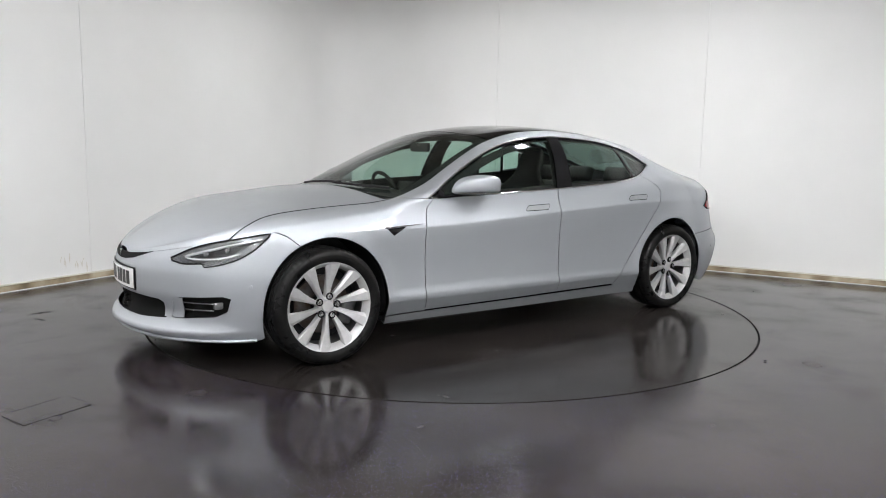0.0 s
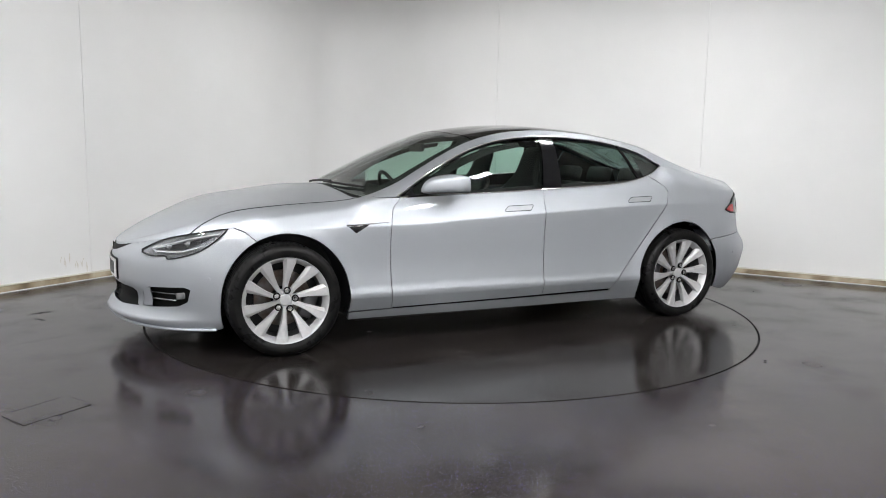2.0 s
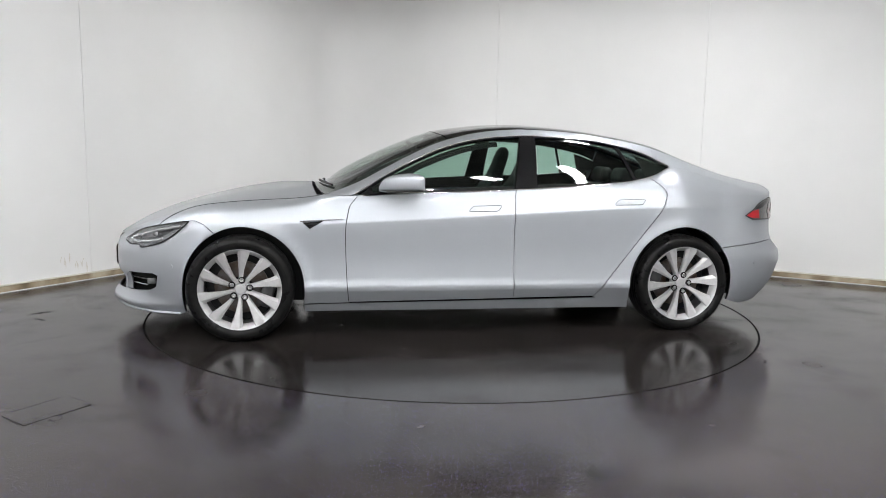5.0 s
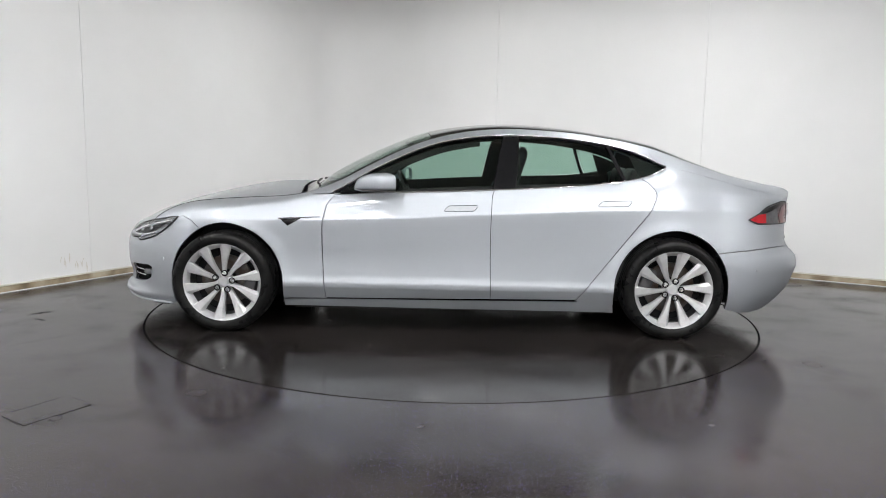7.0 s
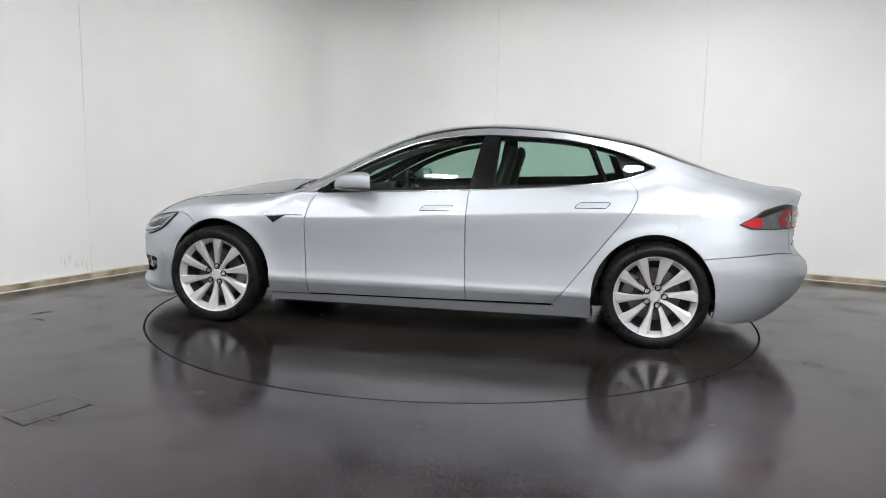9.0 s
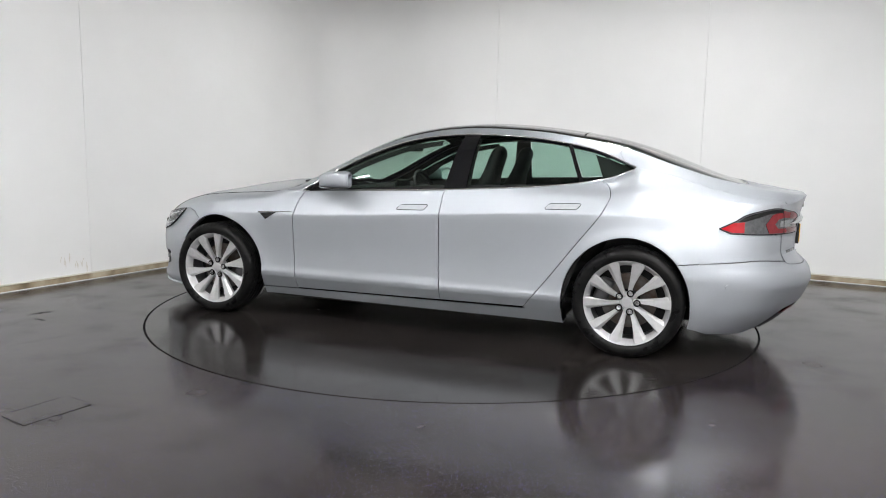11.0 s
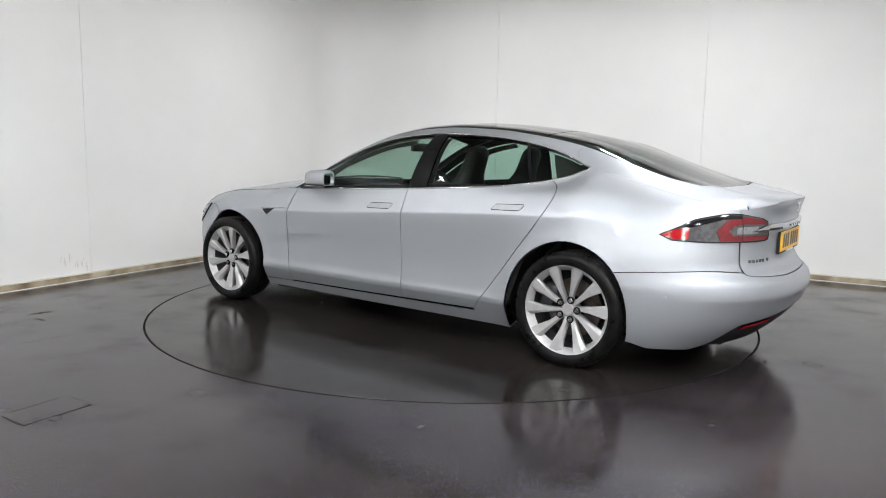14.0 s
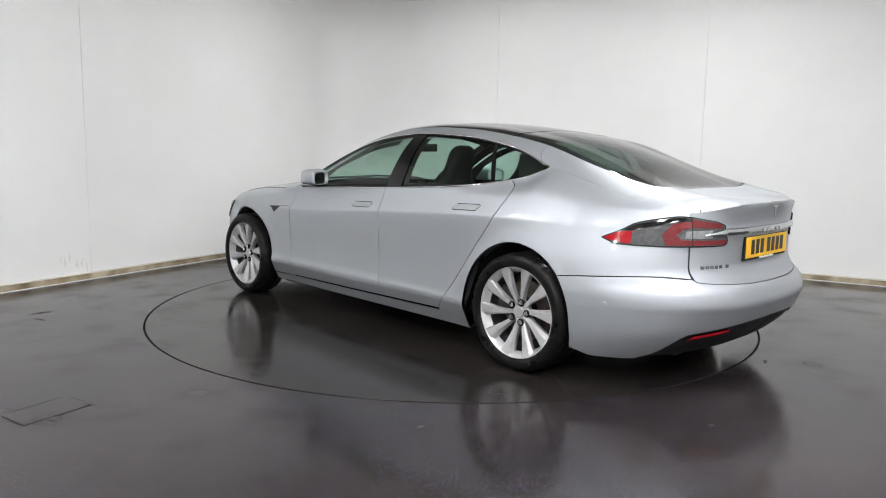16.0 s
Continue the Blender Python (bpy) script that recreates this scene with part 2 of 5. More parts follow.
rear_pinch = curve([(-2.5, 1.0), (-1.9, 1.0), (-1.45, 0.25), (-1.0, 0.0)])
rear_pinch_z = curve([(0.50, 0.0), (0.66, -0.022), (0.80, -0.062), (0.90, -0.09), (1.0, -0.115)])
front_pinch = curve([(1.0, 0.0), (1.5, 0.4), (1.8, 1.0)])
front_pinch_z = curve([(0.5, 0.0), (0.68, -0.006), (0.78, -0.03), (0.9, -0.07)])


def blend(a, b, t):
    return a + (b - a) * t


def lower(s, z):
    """A point of the lower body: s runs along it, round the nose to one end and round the tail to the other."""
    s, z = np.asarray(s, float), np.asarray(z, float)
    af = np.clip((s - S_F) / (NOSE - S_F), 0, 1) * math.pi / 2
    ar = np.clip((S_R - s) / (S_R - TAIL), 0, 1) * math.pi / 2
    sx = np.clip(s, S_R, S_F)
    dx = NOSE - S_F
    x = sx + (dx + front_x(z) - NOSE) * np.sin(af) - (S_R - TAIL + TAIL - rear_x(z)) * np.sin(ar)
    zz = z - crease_lift(sx) * crease_reach(z)
    w = width_x(sx) + blend(width_z(zz), width_end(zz), end_share(s)) + rear_pinch(s) * rear_pinch_z(z) + front_pinch(s) * front_pinch_z(z)
    for hub in (HUB_F, HUB_R):
        r = np.maximum(np.hypot(x - hub, z - HUB_Z), 1e-6)
        away = np.clip((x - hub) / r * (1 if hub > 0 else -1), 0, 1)
        w = w + 0.010 * (1 - 0.85 * away) * np.exp(-((r - ARCH + 0.036 * away ** 1.2) / 0.05) ** 2)
    y = w * np.maximum(np.cos(af), 1e-9) ** 0.97 * np.maximum(np.cos(ar), 1e-9) ** 0.72
    return np.stack([x, y, z], -1)


def s_at_x(x, z):
    lo, hi = TAIL, NOSE
    for _ in range(40):
        mid = (lo + hi) / 2
        if lower(mid, z)[0] < x:
            lo = mid
        else:
            hi = mid
    return (lo + hi) / 2


def s_at_y(y, z, front=True):
    lo, hi = (S_F, NOSE) if front else (S_R, TAIL)
    for _ in range(40):
        mid = (lo + hi) / 2
        if lower(mid, z)[1] > y:
            lo = mid
        else:
            hi = mid
    return (lo + hi) / 2


# rails of the upper body: shoulder, window foot, window head, roof edge, centre
z_shoulder = curve([(2.40, 0.585), (2.30, 0.625), (2.15, 0.675), (1.95, 0.725), (1.75, 0.762), (1.5, 0.795), (1.1, 0.835), (0.75, 0.865), (0.0, 0.895), (-0.6, 0.915), (-1.2, 0.928), (-1.8, 0.922), (-2.2, 0.925), (-2.33, 0.932), (-2.42, 0.957), (-2.47, 0.974), (-2.5, 0.976)])
foot_z = curve([(0.78, 0.918), (0.35, 0.938), (-0.02, 0.952), (-0.57, 0.98), (-0.94, 1.005), (-1.23, 1.043), (-1.38, 1.08), (-1.47, 1.128), (-1.52, 1.13)])
foot_y = curve([(0.78, 0.868), (0.35, 0.878), (-0.2, 0.883), (-0.8, 0.868), (-1.1, 0.825), (-1.3, 0.75), (-1.47, 0.665), (-1.52, 0.66)])
head_z = curve([(0.78, 0.921), (0.70, 0.965), (0.557, 1.052), (0.366, 1.150), (0.176, 1.230), (-0.014, 1.283), (-0.2, 1.310), (-0.42, 1.322), (-0.77, 1.307), (-1.155, 1.248), (-1.35, 1.185), (-1.47, 1.131), (-1.52, 1.131)])
head_y = curve([(0.78, 0.866), (0.557, 0.80), (0.366, 0.75), (0.176, 0.71), (-0.2, 0.672), (-0.6, 0.66), (-1.0, 0.652), (-1.35, 0.648), (-1.52, 0.659)])
edge_z = curve([(2.4, 0.60), (2.3, 0.640), (2.15, 0.70), (1.99, 0.765), (1.85, 0.815), (1.7, 0.850), (1.5, 0.872), (1.317, 0.884), (1.125, 0.895), (1.0, 0.912), (0.93, 0.930), (0.75, 0.998), (0.557, 1.098), (0.366, 1.195), (0.176, 1.275), (-0.014, 1.327), (-0.2, 1.357), (-0.42, 1.370), (-0.77, 1.355), (-1.1, 1.312), (-1.35, 1.262), (-1.69, 1.150), (-1.98, 1.062), (-2.14, 1.025), (-2.3, 0.988), (-2.42, 0.978), (-2.5, 0.982)])
edge_y = curve([(2.0, 0.66), (1.85, 0.715), (1.5, 0.745), (1.2, 0.74), (1.0, 0.745), (0.93, 0.75), (0.75, 0.745), (0.557, 0.710), (0.366, 0.666), (0.176, 0.628), (-0.2, 0.580), (-0.6, 0.555), (-1.35, 0.552), (-2.0, 0.545), (-2.5, 0.54)])
centre_z = curve([(2.4, 0.605), (2.34, 0.635), (2.26, 0.683), (2.15, 0.743), (2.0, 0.803), (1.84, 0.851), (1.63, 0.904), (1.43, 0.944), (1.22, 0.968), (1.02, 0.970), (0.97, 0.972), (0.82, 1.070), (0.61, 1.180), (0.40, 1.272), (0.194, 1.348), (-0.014, 1.388), (-0.22, 1.410), (-0.43, 1.418), (-0.64, 1.410), (-0.85, 1.390), (-1.06, 1.362), (-1.275, 1.326), (-1.487, 1.270), (-1.7, 1.195), (-1.92, 1.108), (-2.13, 1.036), (-2.30, 1.003), (-2.43, 0.996), (-2.465, 0.989), (-2.4790, 0.9782), (-2.5, 0.9782)])
quarter_z = curve([(-1.40, 1.150), (-1.47, 1.131), (-1.6, 1.104), (-1.8, 1.052), (-1.96, 1.008), (-2.28, 0.952), (-2.5, 0.98)])
quarter_y = curve([(-1.47, 0.659), (-1.6, 0.668), (-1.96, 0.690), (-2.28, 0.66), (-2.5, 0.6)])
V = (0.0, 0.2, 0.45, 0.6, 0.8, 1.0)


def on_spline(p0, p1, p2, p3, t):
    """A point between p1 and p2 of the smooth line through four points."""
    d1, d2, d3 = (max(float(np.linalg.norm(b - a)), 1e-5) for a, b in ((p0, p1), (p1, p2), (p2, p3)))
    m1 = ((p1 - p0) / d1 * d2 + (p2 - p1) / d2 * d1) / (d1 + d2) * d2
    m2 = ((p2 - p1) / d2 * d3 + (p3 - p2) / d3 * d2) / (d2 + d3) * d2
    return (2 * t ** 3 - 3 * t ** 2 + 1) * p1 + (t ** 3 - 2 * t ** 2 + t) * m1 + (3 * t ** 2 - 2 * t ** 3) * p2 + (t ** 3 - t ** 2) * m2


def rails(x):
    """The section's key points at x, with a ghost below the shoulder and one past the centre."""
    zb = float(z_shoulder(x))
    s = s_at_x(x, zb)
    s2 = s_at_x(min(max(x, -2.38), 2.3), zb - 0.07)
    pb, pg = lower(s, zb)[1:], lower(s2, zb - 0.07)[1:]
    pb = np.array([max(pb[0], 1e-4), pb[1]])
    pg = np.array([max(pg[0], pb[0]), pg[1]])
    ze, zc = float(edge_z(x)), float(centre_z(x))
    pe = np.array([min(float(edge_y(x)), 0.86 * pb[0]), min(max(ze, zb + 0.004), zc - 0.004)])
    a = blend(pb, pe, 0.36) + np.array([0.012, 0.012]) * min(1, pb[0])
    b = blend(pb, pe, 0.72) + np.array([0.010, 0.012]) * min(1, pb[0])
    if x > 0.78:
        t = min(1, (x - 0.78) / 0.35)
        t = t * t * (3 - 2 * t)
        pf = blend(np.array([0.868, 0.918]), a, t)
        ph = blend(np.array([0.866, 0.921]), b, t)
        if x < 1.13:
            z_ref = float(z_shoulder(x))
            pf[1], ph[1] = max(pf[1], z_ref + 0.01), max(ph[1], z_ref + 0.014)
    elif x > -1.47:
        pf = np.array([foot_y(x), foot_z(x)])
        ph = np.array([head_y(x), head_z(x)])
    else:
        ph = np.array([min(float(quarter_y(x)), 0.95 * pb[0]), max(float(quarter_z(x)), zb + 0.006)])
        t = min(1, (-1.47 - x) / 0.3)
        pf = on_spline(pg, pb, ph, pe, 0.985 - 0.43 * t * t * (3 - 2 * t))
    pm = np.array([0.52 * pe[0], zc - 0.27 * (zc - pe[1])])
    pc = np.array([0.0, zc])
    return [pg, pb, pf, ph, pe, pm, pc, np.array([-pm[0], pm[1]])]


X_GRID = np.concatenate([-2.4795 + 0.1 * (np.arange(60) / 60) ** 2, np.arange(-2.3795, 2.2651, 0.0075), 2.3651 - 0.1 * (np.arange(39, -1, -1) / 40) ** 2])
RAIL_GRID = np.array([rails(float(x)) for x in X_GRID])      # station, rail, (y, z)


def smooth_rails(k):
    g = RAIL_GRID[:, k].copy()
    for _ in range(14):
        g[62:-42] = 0.25 * g[61:-43] + 0.5 * g[62:-42] + 0.25 * g[63:-41]
    RAIL_GRID[:, k] = g


for k in (2, 3, 4):
    smooth_rails(k)
for k in (2, 3):                 # the rear quarter flows on past the window's tip
    for _ in range(30):
        RAIL_GRID[62:224, k] = 0.25 * RAIL_GRID[61:223, k] + 0.5 * RAIL_GRID[62:224, k] + 0.25 * RAIL_GRID[63:225, k]


def upper(x, v):
    """A point of the upper body: v from 0 at the shoulder to 1 at the centre line."""
    x, v = np.atleast_1d(np.asarray(x, float)), np.atleast_1d(np.asarray(v, float))
    i = np.clip(np.searchsorted(X_GRID, x, side="right") - 1, 0, len(X_GRID) - 2)
    f = np.clip((x - X_GRID[i]) / (X_GRID[i + 1] - X_GRID[i]), 0, 1)
    g = RAIL_GRID[i] * (1 - f)[:, None, None] + RAIL_GRID[i + 1] * f[:, None, None]
    k = np.clip(np.searchsorted(V, v, side="right") - 1, 0, 4)
    va = np.array(V)
    t = (v - va[k]) / (va[k + 1] - va[k])
    n = np.arange(len(x))
    p0, p1, p2, p3 = g[n, k], g[n, k + 1], g[n, k + 2], g[n, k + 3]
    d1 = np.maximum(np.linalg.norm(p1 - p0, axis=1), 1e-5)[:, None]
    d2 = np.maximum(np.linalg.norm(p2 - p1, axis=1), 1e-5)[:, None]
    d3 = np.maximum(np.linalg.norm(p3 - p2, axis=1), 1e-5)[:, None]
    m1 = ((p1 - p0) / d1 * d2 + (p2 - p1) / d2 * d1) / (d1 + d2) * d2
    m2 = ((p2 - p1) / d2 * d3 + (p3 - p2) / d3 * d2) / (d2 + d3) * d2
    t = t[:, None]
    q = (2 * t ** 3 - 3 * t ** 2 + 1) * p1 + (t ** 3 - 2 * t ** 2 + t) * m1 + (3 * t ** 2 - 2 * t ** 3) * p2 + (t ** 3 - t ** 2) * m2
    return np.concatenate([x[:, None], q], 1)


def raw_normals(surface, a, b):
    e = 0.003
    du = surface(a + e, b) - surface(a - e, b)
    dv = surface(a, b + e) - surface(a, b - e)
    n = np.cross(du, dv)
    n = n / np.maximum(np.linalg.norm(n, axis=1), 1e-9)[:, None]
    p = surface(a, b)
    core = np.stack([np.clip(p[:, 0], -1.75, 1.65), 0 * p[:, 0], np.full(len(p), 0.55)], 1)
    return np.where((np.sum(n * (p - core), 1) < 0)[:, None], -n, n)


S_GRID = np.array([s_at_x(float(x), float(z_shoulder(x))) for x in X_GRID])
SEAM = raw_normals(lower, S_GRID, z_shoulder(X_GRID) - 0.006) + raw_normals(upper, X_GRID, np.full(len(X_GRID), 0.012))
SEAM = SEAM / np.linalg.norm(SEAM, axis=1)[:, None]


def normals_of(surface, a, b):
    """Outward normals, the same on both sides of the shoulder where lower and upper body meet."""
    n = raw_normals(surface, np.clip(a, -2.445, 2.335) if surface is upper else a, b)
    if surface is upper:
        x, w = a, np.clip(1 - b / 0.16, 0, 1)
    else:
        p = lower(a, b)
        x, w = p[:, 0], np.clip(1 - (z_shoulder(p[:, 0]) - b) / 0.07, 0, 1)
    w = w * w * (3 - 2 * w) * np.clip((x + 2.36) / 0.1, 0, 1) * np.clip((2.0 - x) / 0.15, 0, 1)
    m = np.stack([np.interp(x, X_GRID, SEAM[:, k]) for k in range(3)], 1)
    n = n + (m - n) * w[:, None]
    return n / np.maximum(np.linalg.norm(n, axis=1), 1e-9)[:, None]


def inside(px, py, poly):
    r = np.zeros(len(px), bool)
    n = len(poly)
    for i in range(n):
        (x0, y0), (x1, y1) = poly[i], poly[(i + 1) % n]
        c = ((y0 > py) != (y1 > py))
        with np.errstate(divide="ignore", invalid="ignore"):
            xi = (x1 - x0) * (py - y0) / (y1 - y0 + 1e-15) + x0
        r ^= c & (px < xi)
    return r


def resample(poly, step):
    out = []
    n = len(poly)
    for i in range(n):
        a, b = np.array(poly[i], float), np.array(poly[(i + 1) % n], float)
        k = max(1, int(math.ceil(np.linalg.norm(b - a) / step)))
        out += [a + (b - a) * j / k for j in range(k)]
    return np.array(out)


def offset_loop(loop, d):
    """Moves a closed loop inwards by d."""
    a = np.roll(loop, 1, 0)
    b = np.roll(loop, -1, 0)
    t = b - a
    t = t / np.maximum(np.linalg.norm(t, axis=1), 1e-9)[:, None]
    nrm = np.stack([-t[:, 1], t[:, 0]], 1)
    area = 0.5 * np.sum(loop[:, 0] * np.roll(loop[:, 1], -1) - np.roll(loop[:, 0], -1) * loop[:, 1])
    return loop + nrm * d * (1 if area > 0 else -1)


CREASE_OFF = (-0.020, -0.009, -0.002, 0.005, 0.012, 0.022)
FOLD_AT = (0.272, 0.290, 0.303, 0.315, 0.325, 0.335, 0.350)
TAIL_FOLD_AT = (0.425, 0.440, 0.452, 0.462, 0.472, 0.488)


def crease_rows(grid, loops, lo, hi):
    """Swaps the even grid for close rows where the side's crease, the door's foot and the tail's fold run."""
    s = np.arange(lo[0] + 0.008, hi[0], 0.022)
    rows = [(s, 0.776 + crease_lift(np.clip(s, S_R, S_F)) + d) for d in CREASE_OFF]
    mid = s[np.abs(s) < 1.15]
    rows += [(mid, np.full(len(mid), z)) for z in FOLD_AT]
    back = s[s < S_R]
    rows += [(back, np.full(len(back), z)) for z in TAIL_FOLD_AT]
    g = grid
    zc = 0.778 + crease_lift(np.clip(g[:, 0], S_R, S_F))
    far = np.abs(g[:, 1] - zc) > 0.032
    far &= (np.abs(g[:, 0]) > 1.15) | (np.abs(g[:, 1] - 0.311) > 0.050)
    far &= (g[:, 0] > S_R) | (np.abs(g[:, 1] - 0.456) > 0.042)
    extra = np.concatenate([np.stack(r, 1) for r in rows])
    ok = inside(extra[:, 0], extra[:, 1], offset_loop(loops[0], 0.007))
    for h in loops[1:]:
        ok &= ~inside(extra[:, 0], extra[:, 1], offset_loop(h, -0.007))
    return np.concatenate([g[far], extra[ok]])


def patch(which, outline, holes=(), gap=0.0025, lift=0.0, step=0.03, edge=0.018, join=True):
    """A panel of the body: the region of a surface inside an outline, with turned-in edges. Returns points, faces and normals."""
    from mathutils.geometry import delaunay_2d_cdt
    up = which == "upper"
    k = 1.45 if up else 1.0            # brings v to about metres
    loops = [offset_loop(resample([(a, b * k) for a, b in outline], step * 0.5), gap)]
    loops += [offset_loop(resample([(a, b * k) for a, b in h], step * 0.4), -0.0 if not gap else 0.0) for h in holes]
    if join and gap:
        raw = resample([(a, b * k) for a, b in outline], step * 0.5)
        if up:
            at_seam = raw[:, 1] < 1e-5
            loops[0][at_seam, 1] = 0.0
        else:
            zs = z_shoulder(lower(raw[:, 0], raw[:, 1])[:, 0])
            at_seam = np.abs(raw[:, 1] - zs) < 0.0025
            loops[0][at_seam, 1] = raw[at_seam, 1]
    pts = np.concatenate(loops)
    edges, o = [], 0
    for lp in loops:
        edges += [(o + i, o + (i + 1) % len(lp)) for i in range(len(lp))]
        o += len(lp)
    lo, hi = loops[0].min(0), loops[0].max(0)
    gx, gy = np.meshgrid(np.arange(lo[0] + step / 2, hi[0], step), np.arange(lo[1] + step / 2, hi[1], step))
    gx, gy = gx.ravel(), gy.ravel()
    ok = inside(gx, gy, offset_loop(loops[0], step * 0.3))
    for h in loops[1:]:
        ok &= ~inside(gx, gy, offset_loop(h, -step * 0.3))
    grid = np.stack([gx[ok], gy[ok]], 1)
    if not up:
        grid = crease_rows(grid, loops, lo, hi)
    pts = np.concatenate([pts, grid])
    vo, _, fo, *_ = delaunay_2d_cdt([Vector(p) for p in pts], edges, [], 0, 1e-6)
    vo = np.array([tuple(v) for v in vo])
    tri = np.array([f for f in fo if len(f) == 3])
    c = vo[tri].mean(1)
    keep = inside(c[:, 0], c[:, 1], loops[0])
    for h in loops[1:]:
        keep &= ~inside(c[:, 0], c[:, 1], h)
    tri = tri[keep]
    surf = upper if up else lower
    P = surf(vo[:, 0], vo[:, 1] / k)
    N = normals_of(surf, vo[:, 0], vo[:, 1] / k)
    P = P + N * lift
    faces = [list(t) for t in tri]
    # wind the faces the way the normals point
    fn = np.cross(P[tri[:, 1]] - P[tri[:, 0]], P[tri[:, 2]] - P[tri[:, 0]])
    bad = np.sum(fn * N[tri[:, 0]], 1) < 0
    for i in np.nonzero(bad)[0]:
        faces[i].reverse()
    PP, NN = [P], [N]
    base = len(P)
    if edge:
        for li, lp in enumerate(loops):
            q = surf(lp[:, 0], lp[:, 1] / k)
            nn = normals_of(surf, lp[:, 0], lp[:, 1] / k)
            q = q + nn * lift
            tang = np.roll(q, -1, 0) - np.roll(q, 1, 0)
            tang = tang / np.maximum(np.linalg.norm(tang, axis=1), 1e-9)[:, None]
            side = np.cross(tang, nn)
            area = np.sum(lp[:, 0] * np.roll(lp[:, 1], -1) - np.roll(lp[:, 0], -1) * lp[:, 1])
            m = len(lp)
            PP += [q, q - nn * edge]
            NN += [side, side]
            for i in range(m):
                j = (i + 1) % m
                faces.append([base + i, base + j, base + m + j, base + m + i])
            base += 2 * m
    return np.concatenate(PP), faces, np.concatenate(NN)


CAR_SHIFT = np.array([0.029, 0.0044, 0.0])       # of the car's middle from the turntable's axis


def body_part(name, patches, mat, parent, label="", side=1, both=False, smooth=True):
    """One panel, from one or more patches, on the car's left (1), its right (-1) or across both."""
    vs, fs, ns = [], [], []
    for sg in ((1, -1) if both else (side,)):
        for P, F, N in patches:
            if both:                       # close the middle
                near = np.abs(P[:, 1]) < 0.012
                P, N = P.copy(), N.copy()
                P[near, 1] = 0
                N[near & (np.abs(N[:, 1]) < 0.9), 1] = 0
                N = N / np.maximum(np.linalg.norm(N, axis=1), 1e-9)[:, None]
                F = [f for f in F if not near[f].all()]
            o = sum(len(a) for a in vs)
            flip = np.array([1, sg, 1])
            vs.append(P * flip + CAR_SHIFT)
            ns.append(N * flip)
            fs += [[o + i for i in (f if sg == 1 else f[::-1])] for f in F]
    me = mesh_of(name, np.concatenate(vs), fs, mat, np.concatenate(ns), smooth)
    ob = new(name, me)
    ob.parent = parent
    return tagged(ob, label) if label else ob


def arc(hub, r, a0, a1, n=28):
    """A wheel arch's edge: tighter on the side away from the doors, wider towards the ground."""
    out = []
    for i in range(n + 1):
        a = radians(a0 + (a1 - a0) * i / n)
        away = max(0.0, math.cos(a) if hub > 0 else -math.cos(a))
        q = r - 0.036 * away ** 1.2 + 0.035 * max(0.0, -math.sin(a))
        out.append((hub + q * math.cos(a), HUB_Z + q * math.sin(a)))
    return out


def by_x(points):
    """Turns places (x, z) on the car's side into the lower surface's terms."""
    return [(x if S_R <= x <= S_F else s_at_x(x, z), z) for x, z in points]


def soft_line(points, n=8):
    """A smooth line through a few points."""
    p = [np.array(q, float) for q in points]
    p = [2 * p[0] - p[1]] + p + [2 * p[-1] - p[-2]]
    out = []
    for i in range(1, len(p) - 2):
        for j in range(n):
            t = j / n
            out.append(tuple(0.5 * (2 * p[i] + (p[i + 1] - p[i - 1]) * t + (2 * p[i - 1] - 5 * p[i] + 4 * p[i + 1] - p[i + 2]) * t * t + (3 * p[i] - p[i - 1] - 3 * p[i + 1] + p[i + 2]) * t ** 3)))
    return out + [tuple(p[-2])]


def top_line(s0, s1, n=24):
    """Along the shoulder from s0 to s1, in the lower surface's terms."""
    out = []
    for i in range(n + 1):
        s = s0 + (s1 - s0) * i / n
        x = float(lower(s, 0.7)[0])
        for _ in range(4):
            x = float(lower(s, float(z_shoulder(x)))[0])
        out.append((s, float(z_shoulder(x))))
    return out


# ---- the room: white walls, dark floor with a turntable ----
CORNER, TURN = Vector((-1.385, 4.305, 0)), -28.85
ROOM_X, ROOM_Y, ROOM_Z = 9.6, 11.0, 3.3
ROOM = Matrix.Translation(CORNER) @ Matrix.Rotation(radians(TURN), 4, "Z")
RADIUS = 2.2414


def in_room(bm):
    bmesh.ops.transform(bm, matrix=ROOM, verts=bm.verts)
    return bm


